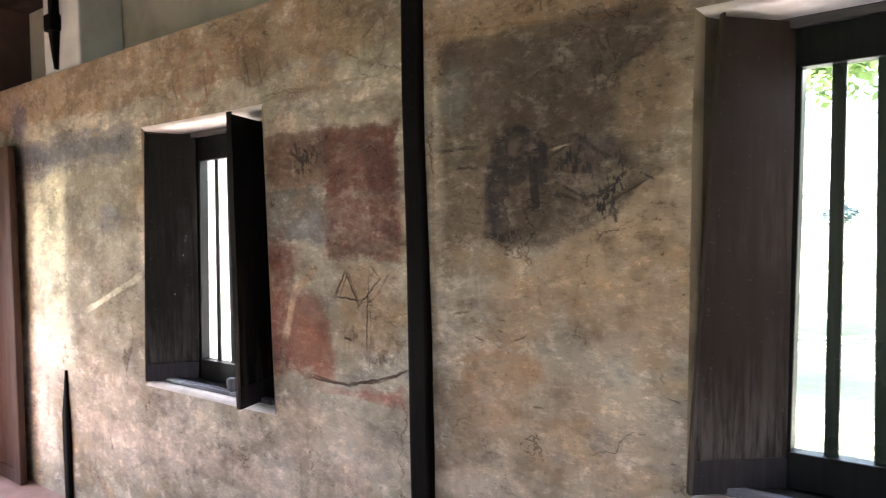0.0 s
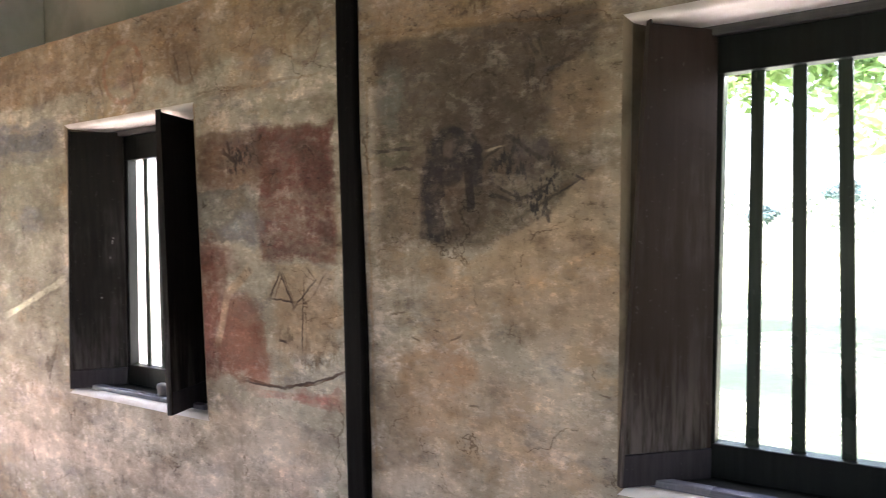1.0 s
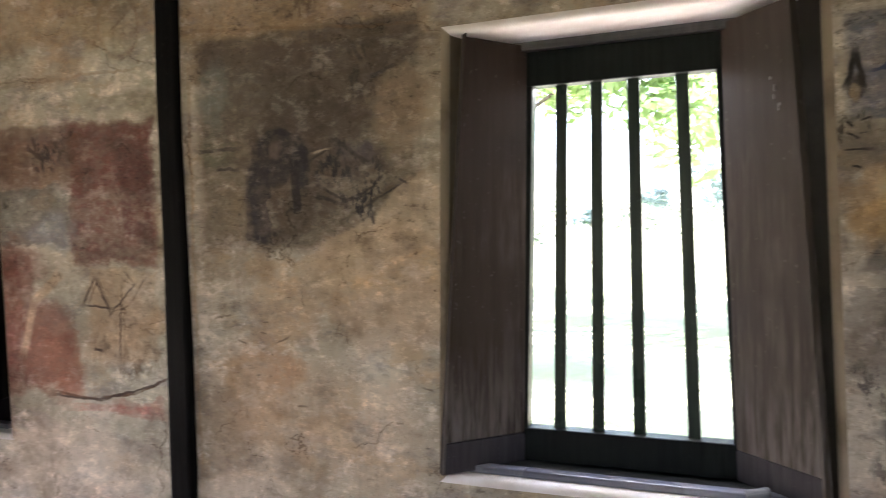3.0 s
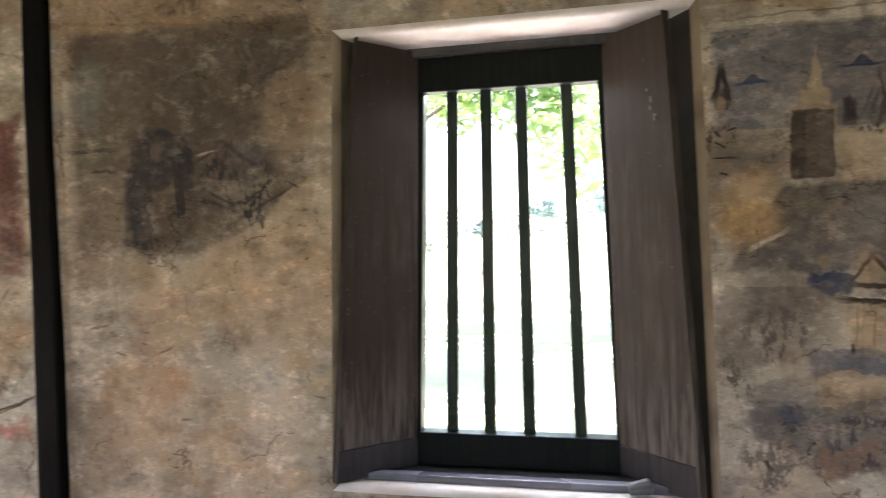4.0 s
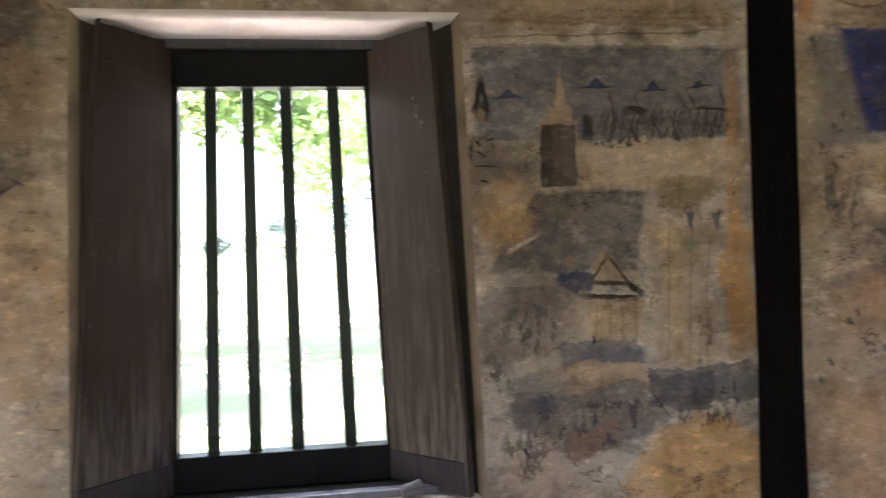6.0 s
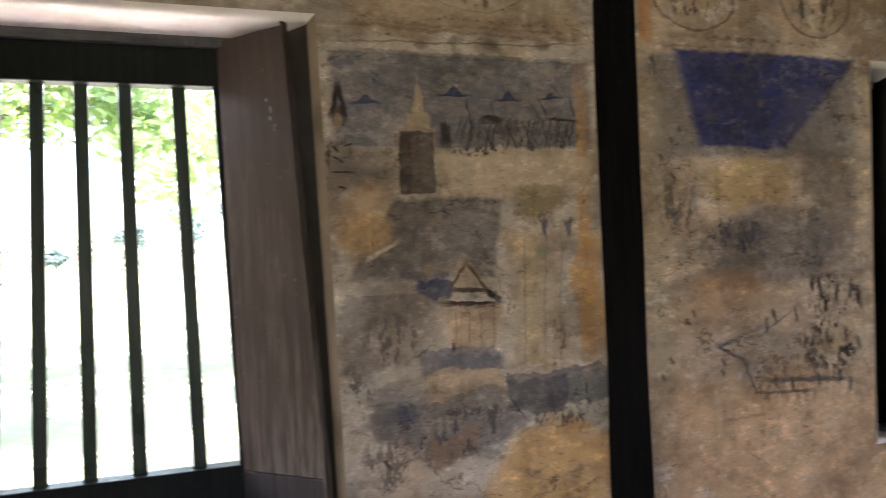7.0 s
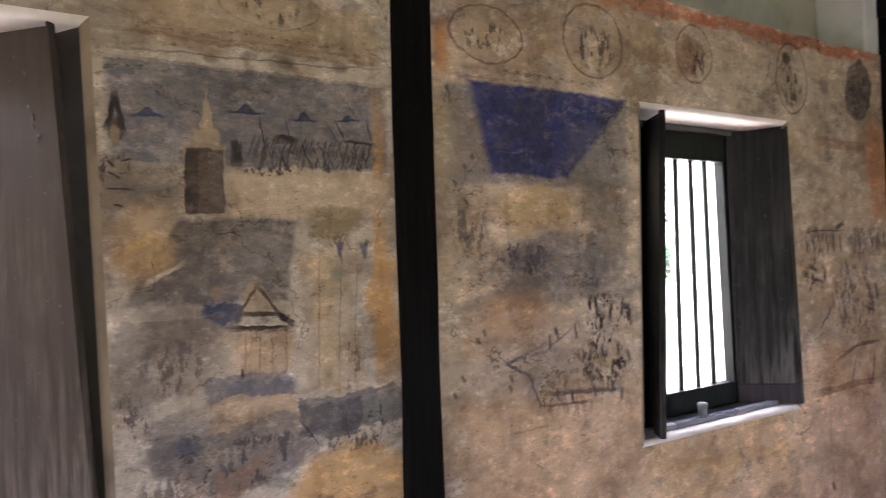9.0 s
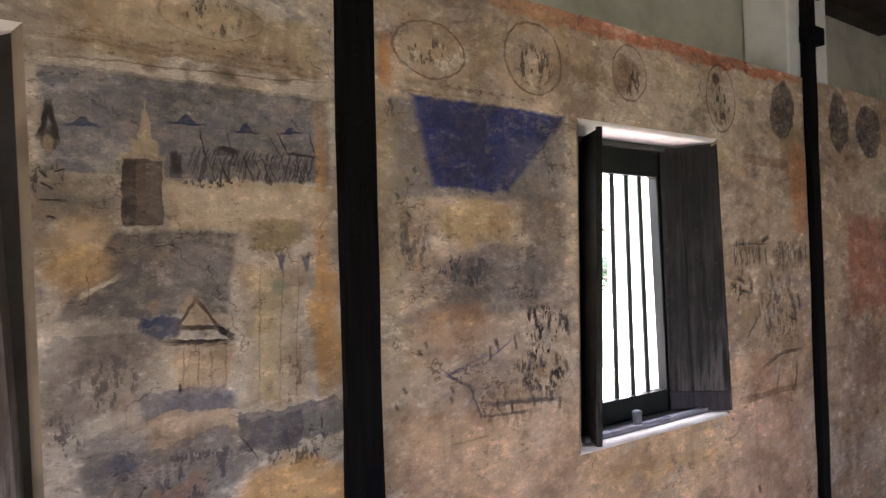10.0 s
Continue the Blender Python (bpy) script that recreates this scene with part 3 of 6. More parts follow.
def mural_b2():
    p = Painter("mural_of_the_landscape", (0.06, 0.065, 0.065), 4.0)
    p.rect(0.720, 2.254, 0.406, 0.092, 0, (0.318, 0.187, 0.077), 0.7, 0.25, 0.4)  # upper border
    p.rect(0.767, 2.287, 0.344, 0.065, 0, (0.489, 0.381, 0.235), 0.6, 0.15, 0.4)
    p.ring(0.754, 2.304, 0.144, 0.061, 0, (0.195, 0.122, 0.06), 0.6, 0.05, 0.5)
    p.marks(0.752, 2.309, 0.084, 0.053, 0, (0.081, 0.06, 0.043), 0.8, 0.3, 0)
    p.rect(0.718, 1.978, 0.396, 0.130, 0, (0.122, 0.116, 0.131), 1, 0.05, 0.3)  # grey-blue sky of the landscape
    p.rect(0.532, 2.085, 0.209, 0.023, 0, (0.128, 0.128, 0.146), 0.6, 0.5, 0.5)
    p.rect(0.401, 1.784, 0.095, 0.074, 0, (0.243, 0.203, 0.153), 0.7, 0.4, 0.5)
    p.marks(0.340, 1.827, 0.040, 0.054, 0, (0.06, 0.046, 0.034), 0.8, 0.3, 0)
    p.rect(0.333, 1.971, 0.049, 0.008, 76, (0.02, 0.015, 0.011), 0.97, 0.5, 0)  # thin spire
    p.rect(0.354, 1.969, 0.051, 0.008, -80, (0.02, 0.015, 0.011), 0.97, 0.5, 0)
    p.oval(0.344, 1.929, 0.020, 0.036, 0, (0.049, 0.034, 0.024), 0.8, 0.3, 0.3)
    p.oval(0.343, 1.919, 0.013, 0.023, 0, (0.328, 0.235, 0.134), 0.7, 0.3, 0.2)
    p.slant(0.568, 1.984, 0.007, 0.043, -0.9, -0.9, (0.464, 0.349, 0.21), 0.85, 0.2, 0.2)
    p.rect(0.568, 1.998, 0.003, 0.054, 0, (0.464, 0.349, 0.21), 0.6, 0.3, 0.2)  # pale stupa and gate
    p.rect(0.566, 1.929, 0.035, 0.023, 0, (0.477, 0.359, 0.218), 0.85, 0.3, 0.2)
    p.rect(0.560, 1.808, 0.057, 0.108, 0, (0.439, 0.308, 0.173), 0.7, 0.12, 0.3)
    p.rect(0.559, 1.805, 0.051, 0.089, 0, (0.077, 0.053, 0.037), 0.95, 0.04, 0.25)
    p.rect(0.526, 1.805, 0.018, 0.088, 0, (0.04, 0.027, 0.02), 0.7, 0.08, 0.3)
    p.rect(0.585, 1.806, 0.018, 0.075, 0, (0.173, 0.14, 0.111), 0.5, 0.4, 0.7)
    p.rect(0.646, 1.884, 0.015, 0.037, 0, (0.053, 0.04, 0.037), 0.9, 0.2, 0.2)  # row of dark roofs
    p.strokes(0.874, 1.893, 0.198, 0.045, 0, (0.046, 0.037, 0.037), 0.85, 0.25, 0.15)
    p.rect(0.869, 1.895, 0.204, 0.018, 6, (0.077, 0.06, 0.056), 0.5, 0.5, 0.6)
    p.rect(0.787, 1.928, 0.034, 0.012, 0, (0.06, 0.034, 0.029), 0.85, 0.3, 0.3)
    p.rect(0.717, 1.940, 0.056, 0.003, -80, (0.068, 0.053, 0.043), 0.7, 0.5, 0.1)
    p.rect(0.798, 1.945, 0.051, 0.003, -73, (0.068, 0.053, 0.043), 0.7, 0.5, 0.1)
    p.rect(0.931, 1.956, 0.039, 0.003, -62, (0.068, 0.053, 0.043), 0.7, 0.5, 0.1)
    p.rect(0.863, 1.773, 0.245, 0.067, 0, (0.529, 0.392, 0.226), 0.9, 0.08, 0.3)  # pale wall band
    p.marks(0.761, 1.839, 0.083, 0.014, 0, (0.068, 0.049, 0.04), 0.85, 0.2, 0)
    p.oval(0.404, 1.633, 0.100, 0.126, 0, (0.543, 0.349, 0.159), 0.6, 0.4, 0.3)
    p.slant(0.650, 1.591, 0.167, 0.113, -0.4, 0.12, (0.116, 0.1, 0.095), 0.92, 0.09, 0.45)
    p.oval(0.506, 1.489, 0.138, 0.147, 0, (0.146, 0.122, 0.111), 0.5, 0.4, 0.4)
    p.rect(0.456, 1.567, 0.053, 0.006, 31, (0.427, 0.359, 0.261), 0.8, 0.5, 0.2)
    p.oval(0.914, 1.685, 0.065, 0.059, 0, (0.261, 0.173, 0.077), 0.6, 0.5, 0.5)
    p.oval(0.598, 1.456, 0.049, 0.042, 0, (0.037, 0.049, 0.1), 0.92, 0.45, 0.2)  # small blue patch
    p.oval(0.577, 1.508, 0.016, 0.020, 0, (0.381, 0.279, 0.173), 0.7, 0.4, 0.2)
    p.rect(0.713, 1.325, 0.067, 0.073, 0, (0.439, 0.288, 0.153), 0.7, 0.15, 0.3)
    p.oval(0.684, 1.481, 0.040, 0.048, 0, (0.464, 0.338, 0.203), 0.8, 0.3, 0.2)
    p.rect(0.698, 1.401, 0.088, 0.006, -3, (0.053, 0.031, 0.02), 1, 0.5, 0)  # pavilion roof lines
    p.rect(0.697, 1.444, 0.057, 0.007, -3, (0.068, 0.04, 0.024), 1, 0.5, 0)
    p.rect(0.663, 1.486, 0.045, 0.005, 59, (0.111, 0.068, 0.037), 0.9, 0.5, 0)
    p.rect(0.718, 1.482, 0.053, 0.005, -53, (0.09, 0.053, 0.029), 0.9, 0.5, 0)
    p.rect(0.772, 1.426, 0.030, 0.008, -32, (0.046, 0.029, 0.018), 1, 0.5, 0)
    p.rect(0.669, 1.332, 0.064, 0.003, 88, (0.235, 0.146, 0.077), 0.6, 0.5, 0.2)
    p.rect(0.728, 1.328, 0.064, 0.003, 88, (0.235, 0.146, 0.077), 0.6, 0.5, 0.2)
    p.oval(0.493, 1.350, 0.147, 0.119, 0, (0.235, 0.18, 0.14), 0.6, 0.5, 0.4)
    p.rect(0.917, 1.402, 0.091, 0.221, 0, (0.381, 0.235, 0.1), 0.5, 0.4, 0.5)
    p.rect(0.892, 1.423, 0.004, 0.198, 0, (0.502, 0.381, 0.226), 0.6, 0.4, 0.3)
    p.rect(1.080, 1.640, 0.023, 0.467, 0, (0.516, 0.27, 0.081), 0.7, 0.45, 0.4)  # ochre by the post
    p.rect(0.714, 2.177, 0.413, 0.006, -1, (0.203, 0.122, 0.056), 0.6, 0.5, 0.5)
    p.rect(0.768, 2.193, 0.350, 0.004, -0, (0.146, 0.095, 0.056), 0.5, 0.5, 0.8)
    p.rect(0.721, 2.109, 0.406, 0.008, -0, (0.111, 0.095, 0.09), 0.7, 0.5, 0.5)
    p.marks(0.466, 1.323, 0.077, 0.068, 0, (0.134, 0.105, 0.09), 0.8, 0.3, 0)
    p.rect(0.716, 1.946, 0.035, 0.0024, -75, (0.032, 0.024, 0.022), 0.9, 0.5, 0.15)  # lances, flags and scribbles
    p.rect(0.953, 1.968, 0.036, 0.0025, -65, (0.032, 0.024, 0.022), 0.9, 0.5, 0.15)
    p.rect(1.051, 1.968, 0.033, 0.0026, -70, (0.032, 0.024, 0.022), 0.9, 0.5, 0.15)
    p.rect(0.789, 1.933, 0.036, 0.0072, -9, (0.032, 0.024, 0.022), 0.9, 0.5, 0.15)
    p.rect(1.013, 1.933, 0.056, 0.0050, -4, (0.032, 0.024, 0.022), 0.9, 0.5, 0.15)
    p.rect(0.647, 1.891, 0.034, 0.0117, -72, (0.032, 0.024, 0.022), 0.9, 0.5, 0.15)
    p.rect(0.851, 1.885, 0.039, 0.0025, -71, (0.032, 0.024, 0.022), 0.9, 0.5, 0.15)
    p.rect(0.902, 1.885, 0.040, 0.0025, -71, (0.032, 0.024, 0.022), 0.9, 0.5, 0.15)
    p.rect(0.780, 1.874, 0.035, 0.0024, -72, (0.032, 0.024, 0.022), 0.9, 0.5, 0.15)
    p.rect(1.007, 1.886, 0.036, 0.0025, -70, (0.032, 0.024, 0.022), 0.9, 0.5, 0.15)
    p.rect(0.336, 1.813, 0.017, 0.0036, -25, (0.032, 0.024, 0.022), 0.9, 0.5, 0.15)
    p.rect(0.347, 1.778, 0.030, 0.0029, -1, (0.032, 0.024, 0.022), 0.9, 0.5, 0.15)
    p.rect(0.341, 1.736, 0.012, 0.0037, -12, (0.032, 0.024, 0.022), 0.9, 0.5, 0.15)
    p.rect(0.330, 1.844, 0.012, 0.0044, -47, (0.032, 0.024, 0.022), 0.9, 0.5, 0.15)
    p.rect(0.368, 1.852, 0.014, 0.0029, 21, (0.032, 0.024, 0.022), 0.9, 0.5, 0.15)
    p.rect(0.868, 1.768, 0.245, 0.060, 0, (0.6, 0.47, 0.33), 0.85, 0.1, 0.3)  # pale wall band
    p.marks(0.734, 1.839, 0.068, 0.013, 0, (0.032, 0.024, 0.022), 0.9, 0.3, 0)
    p.oval(0.403, 1.607, 0.081, 0.067, 0, (0.6, 0.39, 0.17), 0.75, 0.5, 0.3)  # ochre slope
    p.oval(0.917, 1.703, 0.087, 0.051, 0, (0.25, 0.19, 0.085), 0.75, 0.4, 0.4)
    p.oval(0.726, 1.621, 0.084, 0.046, 0, (0.26, 0.23, 0.22), 0.6, 0.5, 0.5)
    p.rect(0.452, 1.562, 0.051, 0.0052, 31, (0.6, 0.5, 0.38), 0.95, 0.5, 0.1)
    p.rect(0.901, 1.413, 0.033, 0.206, 0, (0.53, 0.4, 0.22), 0.7, 0.3, 0.35)  # pale pillar and pennants
    p.rect(0.872, 1.414, 0.205, 0.0021, 89, (0.16, 0.09, 0.045), 0.6, 0.5, 0.4)
    p.rect(0.938, 1.410, 0.208, 0.0021, 88, (0.16, 0.09, 0.045), 0.6, 0.5, 0.4)
    p.rect(0.990, 1.407, 0.210, 0.0021, 88, (0.16, 0.09, 0.045), 0.6, 0.5, 0.4)
    p.rect(1.077, 1.418, 0.046, 0.196, 0, (0.52, 0.29, 0.095), 0.85, 0.35, 0.3)  # ochre by the post
    p.slant(0.418, 1.981, 0.0029, 0.009, -3.62, -3.62, (0.02, 0.032, 0.075), 0.95, 0.3, 0.2)  # blue hills with flat skirts
    p.rect(0.419, 1.971, 0.044, 0.0037, 1, (0.02, 0.032, 0.075), 0.9, 0.5, 0.15)
    p.slant(0.673, 2.015, 0.0033, 0.015, -4.04, -4.04, (0.02, 0.032, 0.075), 0.95, 0.3, 0.2)
    p.rect(0.672, 1.999, 0.054, 0.0039, 2, (0.02, 0.032, 0.075), 0.9, 0.5, 0.15)
    p.slant(0.847, 2.001, 0.0036, 0.011, -2.80, -2.80, (0.02, 0.032, 0.075), 0.95, 0.3, 0.2)
    p.rect(0.847, 1.989, 0.043, 0.0040, 1, (0.02, 0.032, 0.075), 0.9, 0.5, 0.15)
    p.slant(0.980, 2.007, 0.0038, 0.010, -2.25, -2.25, (0.02, 0.032, 0.075), 0.95, 0.3, 0.2)
    p.rect(0.980, 1.997, 0.037, 0.0041, 1, (0.02, 0.032, 0.075), 0.9, 0.5, 0.15)
    p.slant(0.942, 1.612, 0.0166, 0.029, 0.44, 0.44, (0.05, 0.05, 0.115), 0.95, 0.3, 0.2)  # pennants
    p.slant(1.025, 1.612, 0.0171, 0.027, 0.44, 0.44, (0.085, 0.085, 0.13), 0.85, 0.3, 0.2)
    p.oval(0.932, 1.543, 0.027, 0.025, 0, (0.2, 0.24, 0.16), 0.7, 0.5, 0.3)
    p.rect(0.744, 1.875, 0.036, 0.0018, -75, (0.045, 0.035, 0.034), 0.85, 0.5, 0.2)
    p.rect(0.779, 1.877, 0.029, 0.0018, -70, (0.045, 0.035, 0.034), 0.85, 0.5, 0.2)
    p.rect(0.813, 1.870, 0.031, 0.0018, -71, (0.045, 0.035, 0.034), 0.85, 0.5, 0.2)
    p.rect(0.849, 1.883, 0.033, 0.0018, -71, (0.045, 0.035, 0.034), 0.85, 0.5, 0.2)
    p.rect(0.885, 1.875, 0.034, 0.0018, -72, (0.045, 0.035, 0.034), 0.85, 0.5, 0.2)
    p.rect(0.921, 1.879, 0.027, 0.0018, -66, (0.045, 0.035, 0.034), 0.85, 0.5, 0.2)
    p.rect(0.958, 1.881, 0.038, 0.0018, -74, (0.045, 0.035, 0.034), 0.85, 0.5, 0.2)
    p.rect(0.995, 1.885, 0.031, 0.0018, -69, (0.045, 0.035, 0.034), 0.85, 0.5, 0.2)
    p.rect(1.033, 1.877, 0.032, 0.0019, -70, (0.045, 0.035, 0.034), 0.85, 0.5, 0.2)
    p.rect(0.740, 1.845, 0.009, 0.0080, -13, (0.055, 0.04, 0.03), 0.9, 0.5, 0.2)
    p.rect(0.788, 1.846, 0.009, 0.0080, -13, (0.055, 0.04, 0.03), 0.9, 0.5, 0.2)
    p.rect(0.908, 1.849, 0.009, 0.0083, -16, (0.055, 0.04, 0.03), 0.9, 0.5, 0.2)
    p.rect(1.010, 1.852, 0.010, 0.0084, -12, (0.055, 0.04, 0.03), 0.9, 0.5, 0.2)
    p.rect(0.639, 2.214, 0.005, 0.0030, 0, (0.1, 0.07, 0.045), 0.75, 0.5, 0.3)  # dots along the border
    p.rect(0.677, 2.214, 0.005, 0.0031, 0, (0.1, 0.07, 0.045), 0.75, 0.5, 0.3)
    p.rect(0.714, 2.214, 0.005, 0.0031, 0, (0.1, 0.07, 0.045), 0.75, 0.5, 0.3)
    p.rect(0.754, 2.213, 0.005, 0.0032, 0, (0.1, 0.07, 0.045), 0.75, 0.5, 0.3)
    p.rect(0.794, 2.213, 0.005, 0.0032, 0, (0.1, 0.07, 0.045), 0.75, 0.5, 0.3)
    p.rect(0.835, 2.213, 0.006, 0.0032, 0, (0.1, 0.07, 0.045), 0.75, 0.5, 0.3)
    p.rect(0.878, 2.213, 0.005, 0.0033, 0, (0.1, 0.07, 0.045), 0.75, 0.5, 0.3)
    p.rect(0.921, 2.213, 0.006, 0.0033, 0, (0.1, 0.07, 0.045), 0.75, 0.5, 0.3)
    p.rect(0.966, 2.212, 0.006, 0.0034, 0, (0.1, 0.07, 0.045), 0.75, 0.5, 0.3)
    p.rect(0.721, 2.147, 0.389, 0.0028, 2, (0.14, 0.09, 0.055), 0.7, 0.5, 0.4)
    p.oval(0.582, 2.138, 0.023, 0.015, 0, (0.13, 0.09, 0.06), 0.7, 0.5, 0.5)
    p.oval(0.685, 2.150, 0.024, 0.015, 0, (0.13, 0.09, 0.06), 0.7, 0.5, 0.5)
    p.oval(0.788, 2.146, 0.026, 0.016, 0, (0.13, 0.09, 0.06), 0.7, 0.5, 0.5)
    p.oval(0.959, 2.156, 0.029, 0.017, 0, (0.13, 0.09, 0.06), 0.7, 0.5, 0.5)
    return p.done()


def mural_b3():
    p = Painter("mural_of_the_landscape_foot", (0.06, 0.065, 0.065), 4.0)
    p.oval(0.404, 1.633, 0.100, 0.126, 0, (0.543, 0.349, 0.159), 0.6, 0.4, 0.3)
    p.slant(0.650, 1.591, 0.167, 0.113, -0.4, 0.12, (0.116, 0.1, 0.095), 0.92, 0.09, 0.45)
    p.oval(0.506, 1.489, 0.138, 0.147, 0, (0.146, 0.122, 0.111), 0.85, 0.4, 0.4)
    p.rect(0.456, 1.567, 0.053, 0.006, 31, (0.427, 0.359, 0.261), 0.8, 0.5, 0.2)
    p.oval(0.598, 1.456, 0.049, 0.042, 0, (0.037, 0.049, 0.1), 0.92, 0.45, 0.2)  # small blue patch
    p.oval(0.577, 1.508, 0.016, 0.020, 0, (0.381, 0.279, 0.173), 0.7, 0.4, 0.2)
    p.rect(0.713, 1.325, 0.067, 0.073, 0, (0.439, 0.288, 0.153), 0.7, 0.15, 0.3)
    p.oval(0.684, 1.481, 0.040, 0.048, 0, (0.464, 0.338, 0.203), 0.8, 0.3, 0.2)
    p.rect(0.698, 1.401, 0.088, 0.006, -3, (0.053, 0.031, 0.02), 1, 0.5, 0)  # pavilion roof lines
    p.rect(0.697, 1.444, 0.057, 0.007, -3, (0.068, 0.04, 0.024), 1, 0.5, 0)
    p.rect(0.663, 1.486, 0.045, 0.005, 59, (0.111, 0.068, 0.037), 0.9, 0.5, 0)
    p.rect(0.718, 1.482, 0.053, 0.005, -53, (0.09, 0.053, 0.029), 0.9, 0.5, 0)
    p.rect(0.772, 1.426, 0.030, 0.008, -32, (0.046, 0.029, 0.018), 1, 0.5, 0)
    p.rect(0.669, 1.332, 0.064, 0.003, 88, (0.235, 0.146, 0.077), 0.6, 0.5, 0.2)
    p.rect(0.728, 1.328, 0.064, 0.003, 88, (0.235, 0.146, 0.077), 0.6, 0.5, 0.2)
    p.oval(0.493, 1.350, 0.147, 0.119, 0, (0.235, 0.18, 0.14), 0.6, 0.5, 0.4)
    p.rect(0.917, 1.402, 0.091, 0.221, 0, (0.381, 0.235, 0.1), 0.5, 0.4, 0.5)
    p.rect(0.892, 1.423, 0.004, 0.198, 0, (0.502, 0.381, 0.226), 0.6, 0.4, 0.3)
    p.marks(0.947, 1.274, 0.061, 0.084, 0, (0.146, 0.086, 0.053), 0.7, 0.3, 0)
    p.rect(1.080, 1.640, 0.023, 0.467, 0, (0.516, 0.27, 0.081), 0.7, 0.45, 0.4)  # ochre by the post
    p.rect(0.672, 1.234, 0.121, 0.036, 0, (0.18, 0.166, 0.18), 0.85, 0.15, 0.4)
    p.rect(0.686, 1.176, 0.121, 0.039, 0, (0.502, 0.349, 0.203), 0.7, 0.2, 0.3)
    p.rect(0.969, 1.150, 0.173, 0.051, 0, (0.122, 0.111, 0.122), 0.9, 0.12, 0.4)  # dark painted path
    p.oval(0.637, 1.074, 0.272, 0.118, 0, (0.128, 0.111, 0.111), 0.88, 0.4, 0.35)
    p.oval(0.456, 1.089, 0.077, 0.071, 0, (0.086, 0.077, 0.086), 0.7, 0.5, 0.5)
    p.marks(0.756, 1.081, 0.119, 0.070, 0, (0.077, 0.064, 0.068), 0.8, 0.3, 0)
    p.rect(0.628, 1.008, 0.069, 0.046, 0, (0.288, 0.153, 0.081), 0.6, 0.3, 0.4)
    p.oval(0.943, 0.860, 0.224, 0.225, 0, (0.644, 0.381, 0.14), 0.8, 0.25, 0.35)  # ochre hill
    p.oval(0.482, 0.857, 0.171, 0.169, 0, (0.489, 0.349, 0.235), 0.6, 0.5, 0.5)
    p.marks(0.435, 0.980, 0.061, 0.071, 0, (0.111, 0.09, 0.081), 0.7, 0.3, 0)
    p.marks(0.466, 1.323, 0.077, 0.068, 0, (0.134, 0.105, 0.09), 0.8, 0.3, 0)
    p.marks(1.003, 1.070, 0.124, 0.073, 0, (0.077, 0.064, 0.068), 0.8, 0.3, 0)
    p.marks(0.366, 1.207, 0.044, 0.066, 0, (0.111, 0.09, 0.086), 0.8, 0.4, 0)
    p.oval(0.381, 1.366, 0.066, 0.146, 0, (0.2, 0.17, 0.15), 0.6, 0.5, 0.5)
    p.rect(0.717, 1.336, 0.082, 0.061, 0, (0.55, 0.4, 0.25), 0.75, 0.2, 0.3)  # pillared hall
    p.rect(0.655, 1.340, 0.057, 0.0023, 89, (0.22, 0.13, 0.07), 0.75, 0.5, 0.3)
    p.rect(0.696, 1.337, 0.058, 0.0024, 90, (0.22, 0.13, 0.07), 0.75, 0.5, 0.3)
    p.rect(0.732, 1.333, 0.058, 0.0024, 90, (0.22, 0.13, 0.07), 0.75, 0.5, 0.3)
    p.rect(0.772, 1.329, 0.059, 0.0024, 90, (0.22, 0.13, 0.07), 0.75, 0.5, 0.3)
    p.rect(0.701, 1.409, 0.091, 0.0046, -2, (0.04, 0.024, 0.016), 1, 0.5, 0)  # pavilion eaves
    p.rect(0.700, 1.450, 0.038, 0.0047, 1, (0.05, 0.03, 0.02), 1, 0.5, 0)
    p.rect(0.764, 1.430, 0.034, 0.0047, -38, (0.04, 0.026, 0.018), 1, 0.5, 0)
    p.rect(0.655, 1.484, 0.038, 0.0038, 60, (0.09, 0.055, 0.03), 0.9, 0.5, 0)
    p.rect(0.716, 1.488, 0.034, 0.0039, -56, (0.08, 0.05, 0.028), 0.9, 0.5, 0)
    p.rect(0.701, 1.239, 0.098, 0.027, 0, (0.15, 0.145, 0.175), 0.9, 0.2, 0.35)
    p.rect(0.676, 1.177, 0.117, 0.032, 0, (0.58, 0.43, 0.28), 0.85, 0.2, 0.3)
    p.rect(0.893, 1.132, 0.097, 0.048, 0, (0.095, 0.088, 0.098), 0.95, 0.15, 0.3)
    p.rect(1.065, 1.139, 0.070, 0.035, 0, (0.17, 0.165, 0.145), 0.85, 0.2, 0.4)
    p.rect(0.901, 1.413, 0.033, 0.206, 0, (0.53, 0.4, 0.22), 0.7, 0.3, 0.35)  # pale pillar
    p.rect(0.872, 1.414, 0.205, 0.0021, 89, (0.16, 0.09, 0.045), 0.6, 0.5, 0.4)
    p.rect(0.938, 1.410, 0.208, 0.0021, 88, (0.16, 0.09, 0.045), 0.6, 0.5, 0.4)
    p.rect(0.990, 1.407, 0.210, 0.0021, 88, (0.16, 0.09, 0.045), 0.6, 0.5, 0.4)
    p.rect(1.077, 1.418, 0.046, 0.196, 0, (0.52, 0.29, 0.095), 0.85, 0.35, 0.3)
    p.oval(0.467, 1.142, 0.086, 0.082, 0, (0.13, 0.115, 0.11), 0.75, 0.4, 0.45)
    p.oval(0.499, 1.107, 0.037, 0.040, 0, (0.07, 0.075, 0.105), 0.8, 0.5, 0.4)
    p.oval(0.981, 0.918, 0.197, 0.137, 0, (0.62, 0.38, 0.15), 0.85, 0.3, 0.3)
